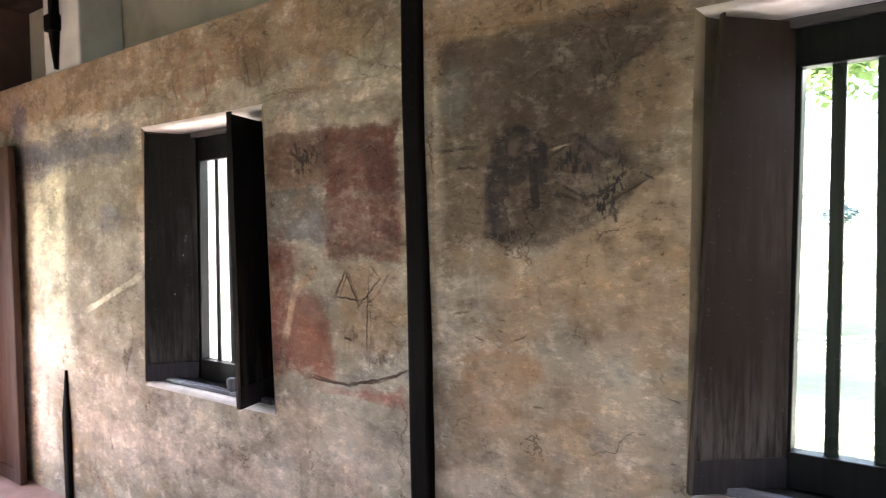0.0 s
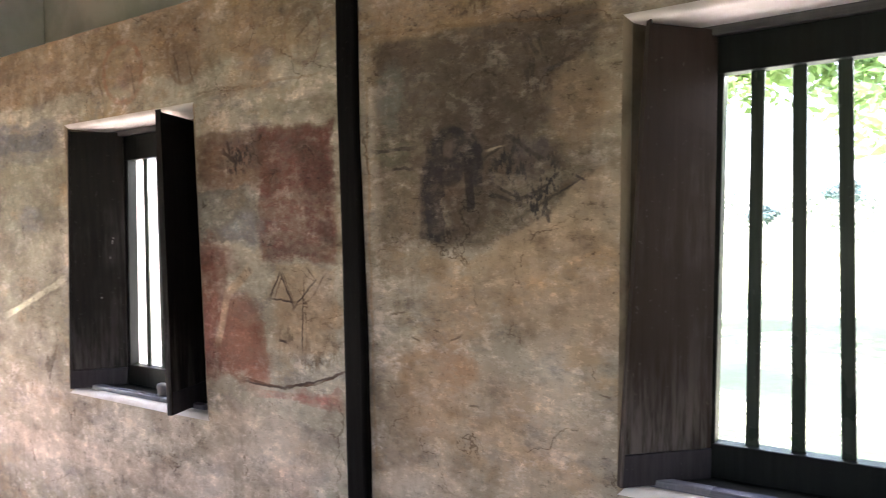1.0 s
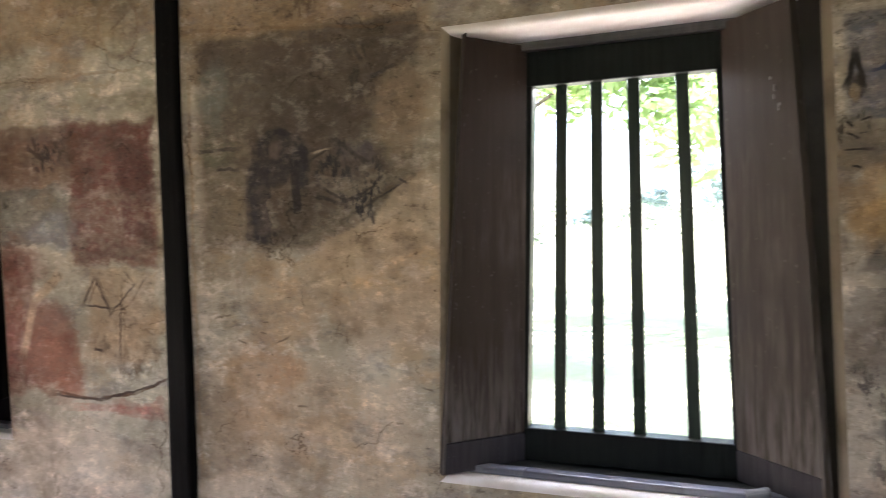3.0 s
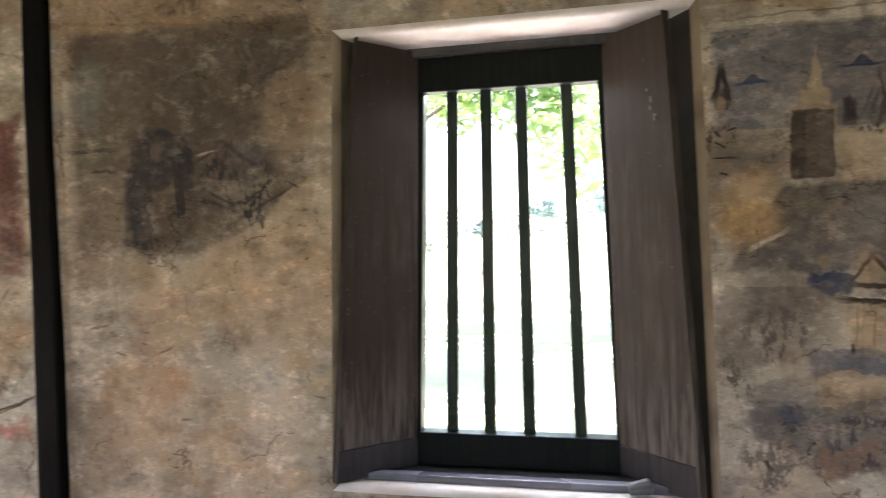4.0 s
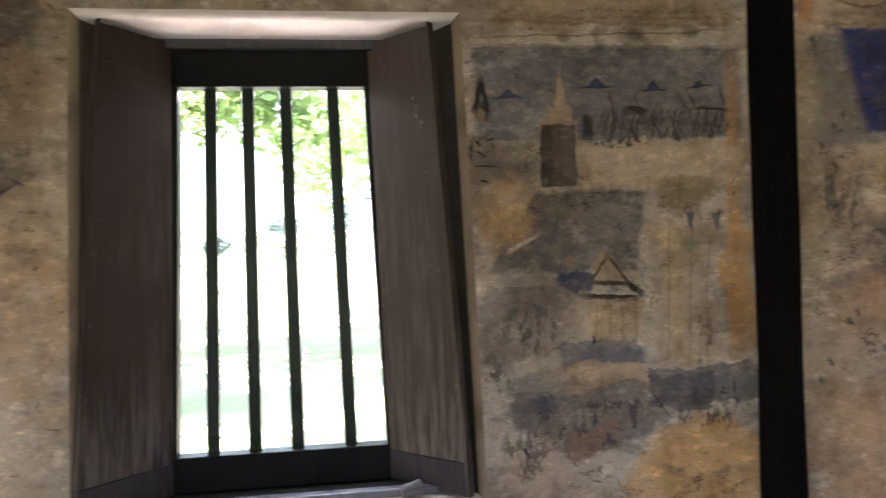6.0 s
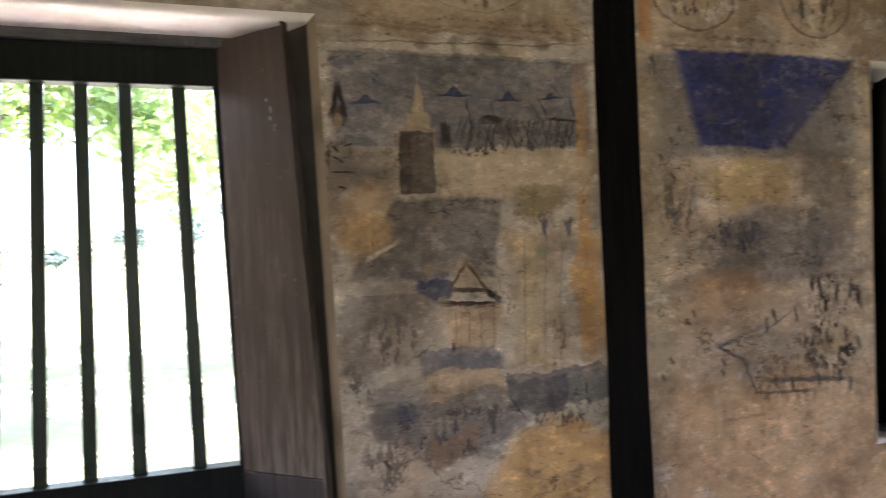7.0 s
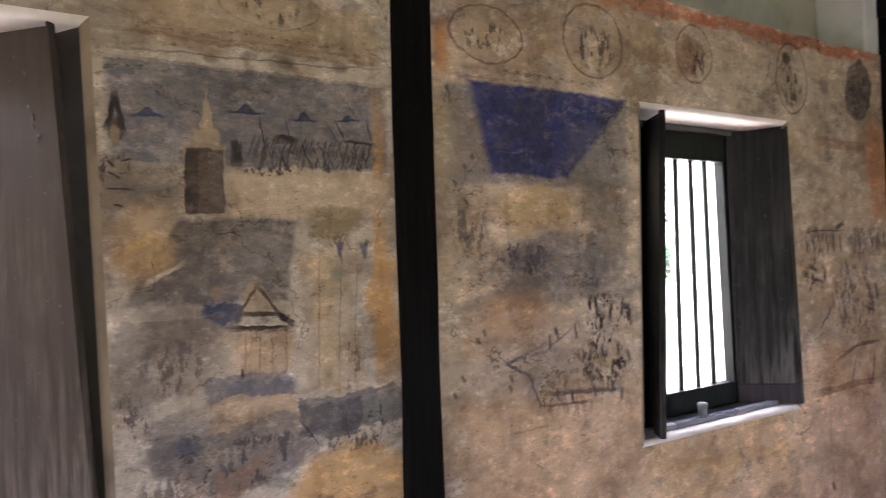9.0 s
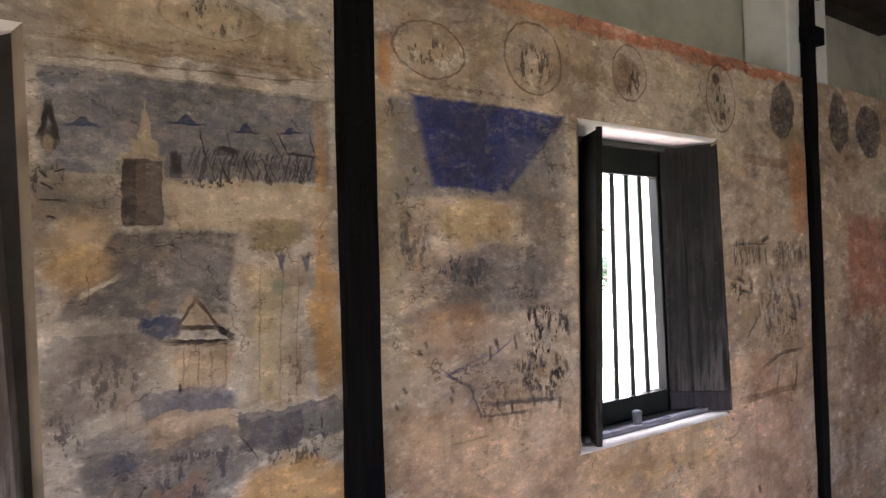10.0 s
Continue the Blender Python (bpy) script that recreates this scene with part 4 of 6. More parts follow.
    p.marks(0.672, 1.051, 0.098, 0.070, 0, (0.07, 0.06, 0.065), 0.85, 0.3, 0)
    p.rect(0.443, 0.976, 0.016, 0.0059, -58, (0.032, 0.024, 0.022), 0.85, 0.5, 0.2)
    p.rect(0.647, 1.286, 0.016, 0.0046, -84, (0.032, 0.024, 0.022), 0.85, 0.5, 0.2)
    p.rect(1.062, 1.135, 0.019, 0.0050, -85, (0.032, 0.024, 0.022), 0.85, 0.5, 0.2)
    p.rect(0.834, 1.099, 0.044, 0.0024, -55, (0.032, 0.024, 0.022), 0.85, 0.5, 0.2)
    return p.done()


def mural_c():
    p = Painter("mural_of_the_blue_panel", (0.055, 0.008, -0.01), 11.0)
    p.rect(2.726, 2.564, 1.427, 0.031, 0, (0.516, 0.226, 0.1), 0.75, 0.3, 0.35)  # upper border
    p.rect(3.168, 2.572, 1.016, 0.035, -0, (0.439, 0.111, 0.049), 0.8, 0.5, 0.5)  # red stain along the ledge
    p.rect(1.323, 2.275, 0.027, 0.088, 0, (0.543, 0.235, 0.081), 0.6, 0.5, 0.4)
    p.ring(1.505, 2.333, 0.153, 0.095, 0, (0.153, 0.081, 0.046), 0.85, 0.055, 0.5)  # medallion
    p.marks(1.509, 2.312, 0.100, 0.056, 0, (0.095, 0.06, 0.043), 0.85, 0.35, 0)
    p.ring(2.004, 2.378, 0.153, 0.140, 0, (0.153, 0.081, 0.046), 0.85, 0.055, 0.5)  # medallion
    p.marks(2.008, 2.348, 0.100, 0.084, 0, (0.095, 0.06, 0.043), 0.85, 0.35, 0)
    p.ring(2.589, 2.404, 0.116, 0.119, 0, (0.153, 0.081, 0.046), 0.85, 0.055, 0.5)  # medallion
    p.marks(2.591, 2.378, 0.076, 0.071, 0, (0.095, 0.06, 0.043), 0.85, 0.35, 0)
    p.ring(3.304, 2.383, 0.126, 0.167, 0, (0.153, 0.081, 0.046), 0.85, 0.055, 0.5)  # medallion
    p.marks(3.305, 2.349, 0.083, 0.100, 0, (0.095, 0.06, 0.043), 0.85, 0.35, 0)
    p.oval(2.529, 2.400, 0.057, 0.110, 0, (0.328, 0.18, 0.105), 0.7, 0.2, 0.4)
    p.oval(3.259, 2.472, 0.037, 0.030, 0, (0.077, 0.04, 0.031), 0.85, 0.3, 0.2)
    p.oval(3.917, 2.375, 0.133, 0.166, 0, (0.011, 0.01, 0.022), 1, 0.15, 0.45)  # dark blue medallions
    p.oval(4.584, 2.377, 0.133, 0.187, 0, (0.01, 0.009, 0.018), 1, 0.15, 0.45)
    p.oval(4.999, 2.354, 0.202, 0.157, 0, (0.013, 0.011, 0.027), 1, 0.15, 0.45)
    p.rect(1.720, 2.209, 0.143, 0.004, -1, (0.235, 0.134, 0.068), 0.5, 0.5, 0.8)  # dotted border
    p.rect(1.748, 1.987, 0.425, 0.166, 0, (0.218, 0.195, 0.18), 0.85, 0.1, 0.35)  # grey ground around the blue
    p.slant(1.795, 2.014, 0.379, 0.159, 0.12, 0.42, (0.024, 0.033, 0.150), 1, 0.07, 0.12)
    p.rect(1.977, 1.972, 0.120, 0.088, 0, (0.146, 0.14, 0.173), 0.5, 0.6, 0.5)
    p.marks(1.339, 2.113, 0.025, 0.030, 0, (0.081, 0.077, 0.086), 0.7, 0.3, 0)
    p.rect(1.339, 1.500, 0.049, 0.658, 0, (0.381, 0.338, 0.218), 0.5, 0.5, 0.5)
    p.oval(1.719, 1.744, 0.204, 0.096, 0, (0.516, 0.338, 0.134), 0.75, 0.4, 0.4)
    p.oval(1.785, 1.536, 0.367, 0.153, 0, (0.146, 0.128, 0.128), 0.88, 0.5, 0.35)  # grey wash
    p.rect(2.046, 1.630, 0.113, 0.247, 0, (0.175, 0.15, 0.137), 0.55, 0.5, 0.5)
    p.marks(1.630, 1.571, 0.122, 0.061, 0, (0.034, 0.031, 0.049), 0.95, 0.3, 0)
    p.oval(1.700, 1.566, 0.048, 0.025, 0, (0.068, 0.068, 0.1), 0.7, 0.5, 0.4)
    p.oval(1.602, 1.396, 0.168, 0.108, 0, (0.464, 0.252, 0.122), 0.6, 0.5, 0.4)
    p.marks(2.025, 1.352, 0.139, 0.079, 0, (0.043, 0.024, 0.022), 0.95, 0.25, 0)  # small worn strokes
    p.marks(1.995, 1.175, 0.130, 0.094, 0, (0.022, 0.015, 0.018), 1, 0.2, 0)
    p.marks(1.881, 1.074, 0.194, 0.084, 0, (0.018, 0.015, 0.022), 1, 0.25, 0)
    p.rect(1.900, 1.081, 0.163, 0.012, -5, (0.046, 0.037, 0.049), 0.7, 0.5, 0.5)
    p.rect(1.642, 1.248, 0.101, 0.008, 18, (0.146, 0.134, 0.18), 0.85, 0.5, 0.3)
    p.rect(1.606, 1.187, 0.068, 0.007, -27, (0.128, 0.116, 0.159), 0.85, 0.5, 0.3)
    p.rect(1.658, 1.130, 0.028, 0.006, 72, (0.128, 0.116, 0.159), 0.8, 0.5, 0.3)
    p.oval(1.779, 1.218, 0.207, 0.203, 0, (0.338, 0.243, 0.18), 0.5, 0.5, 0.5)
    p.rect(2.708, 0.507, 1.429, 0.620, 0, (0.772, 0.502, 0.288), 0.8, 0.35, 0.3)
    p.rect(2.697, 0.670, 0.595, 0.196, 0, (0.629, 0.416, 0.195), 0.5, 0.5, 0.5)
    p.rect(2.847, 0.668, 0.450, 0.030, -3, (0.571, 0.328, 0.1), 0.5, 0.5, 0.5)
    p.rect(3.736, 2.093, 0.251, 0.027, 0, (0.27, 0.134, 0.068), 0.7, 0.3, 0.5)  # brown strokes
    p.strokes(3.488, 1.604, 0.146, 0.073, 0, (0.09, 0.068, 0.064), 0.9, 0.2, 0)
    p.strokes(3.908, 1.598, 0.163, 0.079, 0, (0.09, 0.068, 0.064), 0.9, 0.2, 0)
    p.marks(3.434, 1.436, 0.102, 0.089, 0, (0.043, 0.022, 0.016), 0.95, 0.3, 0)
    p.marks(3.809, 1.293, 0.236, 0.196, 0, (0.081, 0.053, 0.043), 0.75, 0.4, 0)
    p.rect(3.958, 1.321, 0.070, 0.020, -66, (0.043, 0.031, 0.029), 0.9, 0.5, 0.3)
    p.rect(3.687, 1.039, 0.087, 0.006, 21, (0.081, 0.049, 0.031), 0.9, 0.5, 0.2)
    p.rect(3.882, 1.070, 0.114, 0.006, 0, (0.081, 0.049, 0.031), 0.9, 0.5, 0.2)
    p.rect(3.709, 0.969, 0.239, 0.141, 0, (0.318, 0.159, 0.081), 0.6, 0.4, 0.5)
    p.rect(4.080, 1.957, 0.108, 0.264, 0, (0.674, 0.298, 0.134), 0.6, 0.5, 0.3)
    p.rect(3.741, 0.538, 0.389, 0.318, 0, (0.359, 0.18, 0.122), 0.5, 0.5, 0.5)
    p.rect(5.058, 1.522, 0.479, 0.335, 0, (0.359, 0.111, 0.068), 0.75, 0.3, 0.4)  # red wash past the post
    p.oval(4.804, 1.547, 0.147, 0.285, 0, (0.502, 0.218, 0.122), 0.6, 0.5, 0.4)
    p.rect(4.979, 0.958, 0.535, 0.200, 0, (0.235, 0.134, 0.1), 0.5, 0.5, 0.5)
    p.rect(1.536, 2.183, 0.191, 0.005, 1, (0.195, 0.111, 0.06), 0.6, 0.5, 0.8)
    p.marks(1.408, 1.678, 0.075, 0.083, 0, (0.134, 0.116, 0.1), 0.7, 0.4, 0)
    p.rect(1.983, 1.366, 0.026, 0.0085, -79, (0.030, 0.022, 0.024), 0.9, 0.6, 0.3)  # small figures
    p.rect(2.050, 1.349, 0.027, 0.0087, 88, (0.030, 0.022, 0.024), 0.9, 0.6, 0.3)
    p.rect(2.114, 1.361, 0.027, 0.0088, 80, (0.030, 0.022, 0.024), 0.9, 0.6, 0.3)
    p.rect(2.154, 1.332, 0.027, 0.0089, -80, (0.030, 0.022, 0.024), 0.9, 0.6, 0.3)
    p.rect(1.745, 1.277, 0.025, 0.0081, 88, (0.030, 0.022, 0.024), 0.9, 0.6, 0.3)
    p.rect(1.779, 1.303, 0.026, 0.0081, -74, (0.030, 0.022, 0.024), 0.9, 0.6, 0.3)
    p.rect(1.869, 1.304, 0.026, 0.0083, -86, (0.030, 0.022, 0.024), 0.9, 0.6, 0.3)
    p.rect(1.932, 1.209, 0.025, 0.0085, 81, (0.030, 0.022, 0.024), 0.9, 0.6, 0.3)
    p.rect(2.001, 1.214, 0.026, 0.0086, -86, (0.030, 0.022, 0.024), 0.9, 0.6, 0.3)
    p.rect(2.085, 1.219, 0.027, 0.0087, 88, (0.030, 0.022, 0.024), 0.9, 0.6, 0.3)
    p.rect(2.141, 1.187, 0.029, 0.0088, -73, (0.030, 0.022, 0.024), 0.9, 0.6, 0.3)
    p.rect(1.915, 1.153, 0.028, 0.0084, -73, (0.030, 0.022, 0.024), 0.9, 0.6, 0.3)
    p.rect(1.980, 1.131, 0.028, 0.0086, -73, (0.030, 0.022, 0.024), 0.9, 0.6, 0.3)
    p.rect(2.051, 1.152, 0.026, 0.0086, 81, (0.030, 0.022, 0.024), 0.9, 0.6, 0.3)
    p.rect(1.771, 1.087, 0.025, 0.0081, 88, (0.030, 0.022, 0.024), 0.9, 0.6, 0.3)
    p.rect(1.840, 1.066, 0.026, 0.0082, -79, (0.030, 0.022, 0.024), 0.9, 0.6, 0.3)
    p.rect(1.956, 1.070, 0.026, 0.0084, -79, (0.030, 0.022, 0.024), 0.9, 0.6, 0.3)
    p.rect(2.048, 1.075, 0.027, 0.0086, -86, (0.030, 0.022, 0.024), 0.9, 0.6, 0.3)
    p.rect(2.094, 1.042, 0.026, 0.0086, 88, (0.030, 0.022, 0.024), 0.9, 0.6, 0.3)
    p.rect(1.915, 1.075, 0.212, 0.0090, -6, (0.055, 0.045, 0.055), 0.8, 0.5, 0.4)
    p.rect(1.815, 1.044, 0.126, 0.0059, -4, (0.05, 0.04, 0.05), 0.8, 0.5, 0.3)
    p.rect(1.630, 1.232, 0.089, 0.0058, 9, (0.12, 0.11, 0.15), 0.75, 0.5, 0.45)  # shore line
    p.rect(1.783, 1.281, 0.075, 0.0040, 28, (0.11, 0.1, 0.145), 0.8, 0.5, 0.3)
    p.rect(1.594, 1.194, 0.057, 0.0067, -25, (0.12, 0.11, 0.15), 0.75, 0.5, 0.45)
    p.rect(1.670, 1.109, 0.066, 0.0059, -69, (0.09, 0.08, 0.1), 0.85, 0.5, 0.2)
    p.oval(1.685, 1.591, 0.131, 0.060, 0, (0.10, 0.09, 0.10), 0.6, 0.5, 0.5)
    p.rect(2.050, 1.627, 0.116, 0.197, 0, (0.17, 0.15, 0.14), 0.4, 0.5, 0.5)
    p.oval(1.627, 1.766, 0.140, 0.054, 0, (0.52, 0.38, 0.19), 0.8, 0.4, 0.3)
    p.oval(1.453, 1.331, 0.117, 0.094, 0, (0.5, 0.34, 0.21), 0.6, 0.5, 0.4)
    p.rect(3.377, 1.596, 0.040, 0.0063, -82, (0.075, 0.06, 0.06), 0.9, 0.5, 0.1)  # rows of upright strokes
    p.rect(3.436, 1.595, 0.040, 0.0064, -82, (0.075, 0.06, 0.06), 0.9, 0.5, 0.1)
    p.rect(3.494, 1.595, 0.041, 0.0065, -82, (0.075, 0.06, 0.06), 0.9, 0.5, 0.1)
    p.rect(3.554, 1.593, 0.041, 0.0065, -82, (0.075, 0.06, 0.06), 0.9, 0.5, 0.1)
    p.rect(3.615, 1.592, 0.042, 0.0066, -82, (0.075, 0.06, 0.06), 0.9, 0.5, 0.1)
    p.rect(3.677, 1.591, 0.042, 0.0067, -82, (0.075, 0.06, 0.06), 0.9, 0.5, 0.1)
    p.rect(3.858, 1.610, 0.046, 0.0061, -86, (0.075, 0.06, 0.06), 0.9, 0.5, 0.1)
    p.rect(3.920, 1.609, 0.047, 0.0062, -86, (0.075, 0.06, 0.06), 0.9, 0.5, 0.1)
    p.rect(3.982, 1.609, 0.047, 0.0062, -86, (0.075, 0.06, 0.06), 0.9, 0.5, 0.1)
    p.rect(4.046, 1.608, 0.047, 0.0063, -86, (0.075, 0.06, 0.06), 0.9, 0.5, 0.1)
    p.rect(4.111, 1.607, 0.048, 0.0064, -86, (0.075, 0.06, 0.06), 0.9, 0.5, 0.1)
    p.rect(3.527, 1.655, 0.175, 0.0042, 1, (0.09, 0.06, 0.05), 0.8, 0.5, 0.1)
    p.rect(3.675, 1.680, 0.042, 0.0118, 16, (0.032, 0.024, 0.022), 0.9, 0.5, 0.2)
    p.rect(3.415, 1.476, 0.043, 0.0126, -18, (0.032, 0.024, 0.022), 0.85, 0.5, 0.2)
    p.rect(3.460, 1.417, 0.070, 0.0099, -12, (0.032, 0.024, 0.022), 0.85, 0.5, 0.2)
    p.rect(3.730, 1.474, 0.042, 0.0089, -69, (0.032, 0.024, 0.022), 0.85, 0.5, 0.2)
    p.rect(4.021, 1.336, 0.045, 0.0124, -78, (0.032, 0.024, 0.022), 0.85, 0.5, 0.2)
    p.rect(3.948, 1.247, 0.054, 0.0091, -17, (0.032, 0.024, 0.022), 0.85, 0.5, 0.2)
    p.rect(3.524, 1.231, 0.075, 0.0057, 46, (0.032, 0.024, 0.022), 0.85, 0.5, 0.2)
    p.rect(3.739, 1.047, 0.086, 0.0043, 23, (0.032, 0.024, 0.022), 0.85, 0.5, 0.2)
    p.rect(3.929, 1.079, 0.112, 0.0045, -1, (0.032, 0.024, 0.022), 0.85, 0.5, 0.2)
    p.rect(3.779, 0.956, 0.076, 0.0074, 73, (0.032, 0.024, 0.022), 0.85, 0.5, 0.2)
    p.rect(3.967, 0.934, 0.077, 0.0092, 77, (0.032, 0.024, 0.022), 0.85, 0.5, 0.2)
    p.rect(3.556, 0.404, 0.023, 0.0113, -72, (0.032, 0.024, 0.022), 0.85, 0.5, 0.2)
    p.oval(4.085, 2.042, 0.131, 0.191, 0, (0.66, 0.3, 0.13), 0.75, 0.4, 0.3)  # orange beside the post
    p.rect(3.707, 0.874, 0.316, 0.018, 0, (0.2, 0.1, 0.05), 0.8, 0.4, 0.4)
    p.rect(1.319, 2.270, 0.022, 0.082, 0, (0.56, 0.26, 0.09), 0.8, 0.4, 0.35)
    p.rect(1.605, 2.215, 0.266, 0.008, 0, (0.2, 0.12, 0.06), 0.5, 0.5, 0.8)
    p.rect(1.583, 2.222, 0.009, 0.0040, 0, (0.12, 0.08, 0.05), 0.7, 0.5, 0.3)
    p.rect(1.631, 2.220, 0.008, 0.0040, 0, (0.12, 0.08, 0.05), 0.7, 0.5, 0.3)
    p.rect(1.680, 2.218, 0.010, 0.0040, 3, (0.12, 0.08, 0.05), 0.7, 0.5, 0.3)
    p.rect(1.731, 2.216, 0.009, 0.0041, 3, (0.12, 0.08, 0.05), 0.7, 0.5, 0.3)
    p.rect(1.782, 2.215, 0.010, 0.0042, 0, (0.12, 0.08, 0.05), 0.7, 0.5, 0.3)
    p.rect(1.836, 2.213, 0.009, 0.0042, 0, (0.12, 0.08, 0.05), 0.7, 0.5, 0.3)
    p.rect(1.889, 2.211, 0.010, 0.0043, 0, (0.12, 0.08, 0.05), 0.7, 0.5, 0.3)
    p.rect(1.946, 2.209, 0.010, 0.0043, 0, (0.12, 0.08, 0.05), 0.7, 0.5, 0.3)
    p.rect(1.337, 2.131, 0.012, 0.0074, -58, (0.07, 0.055, 0.045), 0.8, 0.5, 0.3)
    p.rect(1.361, 1.830, 0.013, 0.0074, -59, (0.07, 0.055, 0.045), 0.8, 0.5, 0.3)
    p.rect(1.433, 1.918, 0.013, 0.0076, -59, (0.07, 0.055, 0.045), 0.8, 0.5, 0.3)
    p.rect(1.401, 1.886, 0.013, 0.0075, -59, (0.07, 0.055, 0.045), 0.8, 0.5, 0.3)
    p.rect(1.462, 1.330, 0.014, 0.0076, -62, (0.07, 0.055, 0.045), 0.8, 0.5, 0.3)
    p.rect(1.438, 1.304, 0.014, 0.0075, -62, (0.07, 0.055, 0.045), 0.8, 0.5, 0.3)
    p.rect(1.565, 1.165, 0.015, 0.0078, -62, (0.07, 0.055, 0.045), 0.8, 0.5, 0.3)
    p.rect(1.559, 1.131, 0.014, 0.0077, -61, (0.07, 0.055, 0.045), 0.8, 0.5, 0.3)
    p.rect(1.365, 1.191, 0.014, 0.0074, -62, (0.07, 0.055, 0.045), 0.8, 0.5, 0.3)
    p.rect(1.331, 1.140, 0.014, 0.0073, -62, (0.07, 0.055, 0.045), 0.8, 0.5, 0.3)
    p.rect(1.402, 1.766, 0.013, 0.0075, -59, (0.07, 0.055, 0.045), 0.8, 0.5, 0.3)
    p.rect(1.649, 0.976, 0.091, 0.0047, 3, (0.3, 0.2, 0.1), 0.6, 0.5, 0.4)
    p.rect(1.598, 1.410, 0.158, 0.0150, -6, (0.46, 0.27, 0.12), 0.55, 0.5, 0.5)
    return p.done()


def plaster(name, colour, dark, rough=0.85, scale=3.0, shine=0.5):
    m, t, b = blank(name, rough)
    b.inputs["Specular IOR Level"].default_value = shine
    at = spot(t)
    n1, n2 = noise_of(t, at, scale, 5.0, 0.6), noise_of(t, at, scale * 14, 4.0, 0.6)
    col = blend(t, span(t, n1.outputs["Fac"], 0.40, 0.68), colour, dark)
    col = blend(t, sums(t, "MULTIPLY", span(t, n2.outputs["Fac"], 0.55, 0.75), 0.35), col, dark)
    t.links.new(col, b.inputs["Base Color"])
    relief(t, b, sums(t, "ADD", n1.outputs["Fac"], sums(t, "MULTIPLY", n2.outputs["Fac"], 0.2)), 0.4, 0.01)
    return m


def wood(name, colour, dark, faded, rough=0.6, fade=0.35, grain=(14, 14, 0.7), shine=0.22, dusty=0.0):
    m, t, b = blank(name, rough)
    at = spot(t)
    g = noise_of(t, at, 4.0, 6.0, 0.65, grain)
    s = noise_of(t, at, 2.2, 4.0, 0.6, (1, 1, 0.6))
    d = noise_of(t, at, 70.0, 2.0, 0.5)
    k = noise_of(t, at, 8.0, 4.0, 0.7, (5, 5, 0.35), (2, 1, 0))
    col = blend(t, span(t, g.outputs["Fac"], 0.35, 0.65), dark, colour)
    worn = sums(t, "MULTIPLY", span(t, s.outputs["Fac"], 0.40, 0.66), span(t, k.outputs["Fac"], 0.42, 0.66))
    if dusty:
        # the head of a leaf has kept its paint, with a ragged edge
        n0 = t.nodes.new("ShaderNodeSeparateXYZ")
        t.links.new(at, n0.inputs[0])
        ragged = sums(t, "ADD", n0.outputs[2], sums(t, "MULTIPLY", k.outputs["Fac"], 0.35))
        worn = sums(t, "MULTIPLY", worn, span(t, ragged, 1.34, 1.16))
    col = blend(t, sums(t, "MULTIPLY", worn, fade), col, faded)
    col = blend(t, sums(t, "MULTIPLY", span(t, d.outputs["Fac"], 0.69, 0.74), 0.5), col, faded)
    if dusty:
        # dust and rubbed paint above the foot of a leaf
        n = t.nodes.new("ShaderNodeSeparateXYZ")
        t.links.new(at, n.inputs[0])
        low = sums(t, "MULTIPLY", span(t, n.outputs[2], 0.42, 0.10), span(t, k.outputs["Fac"], 0.36, 0.62))
        col = blend(t, sums(t, "MULTIPLY", low, dusty), col, (0.19, 0.17, 0.155))
    t.links.new(col, b.inputs["Base Color"])
    t.links.new(span(t, s.outputs["Fac"], 0.3, 0.7, rough - 0.12, rough + 0.15), b.inputs["Roughness"])
    b.inputs["Specular IOR Level"].default_value = shine
    relief(t, b, g.outputs["Fac"], 0.35, 0.003)
    return m


UPPER = plaster("limewashed_upper_wall", (0.50, 0.475, 0.375), (0.38, 0.36, 0.28))
PILASTER = plaster("white_limewash", (0.74, 0.73, 0.69), (0.60, 0.59, 0.54))
REVEAL = plaster("white_plaster_reveal", (0.82, 0.77, 0.72), (0.68, 0.61, 0.54), scale=6.0)
# niche sides: the shade behind the leaves is put into these two plaster colours
SHADEJAMB = plaster("jamb_plaster_dark_for_shade", (0.055, 0.043, 0.030), (0.032, 0.025, 0.017), scale=6.0, shine=0.1)
HALFSHADEJAMB = plaster("jamb_plaster_brown_for_shade", (0.17, 0.133, 0.09), (0.10, 0.078, 0.052), scale=6.0, shine=0.1)
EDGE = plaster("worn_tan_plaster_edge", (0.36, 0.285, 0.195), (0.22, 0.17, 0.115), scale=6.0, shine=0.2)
ENDWALL = plaster("red_brown_limewash", (0.10, 0.055, 0.04), (0.055, 0.032, 0.025), scale=2.0)
OUTER = plaster("white_outer_render", (0.74, 0.72, 0.68), (0.58, 0.56, 0.50))
FLOOR = plaster("pink_red_cement_floor", (0.56, 0.38, 0.32), (0.44, 0.28, 0.22), 0.4, 4.0)
SHUTTER = wood("weathered_brown_shutter_wood", (0.037, 0.026, 0.020), (0.030, 0.0205, 0.016), (0.11, 0.09, 0.075), 0.6, 0.75, (8, 8, 0.4), shine=0.10, dusty=0.55)
DARKLEAF = wood("blackened_shutter_wood", (0.013, 0.010, 0.008), (0.007, 0.0055, 0.005), (0.085, 0.078, 0.073), 0.5, 0.75, shine=0.15, dusty=0.2)
GREYLEAF = wood("grey_worn_shutter_wood", (0.026, 0.024, 0.023), (0.013, 0.012, 0.011), (0.12, 0.115, 0.11), 0.55, 0.9, (8, 8, 0.4), shine=0.12, dusty=0.35)
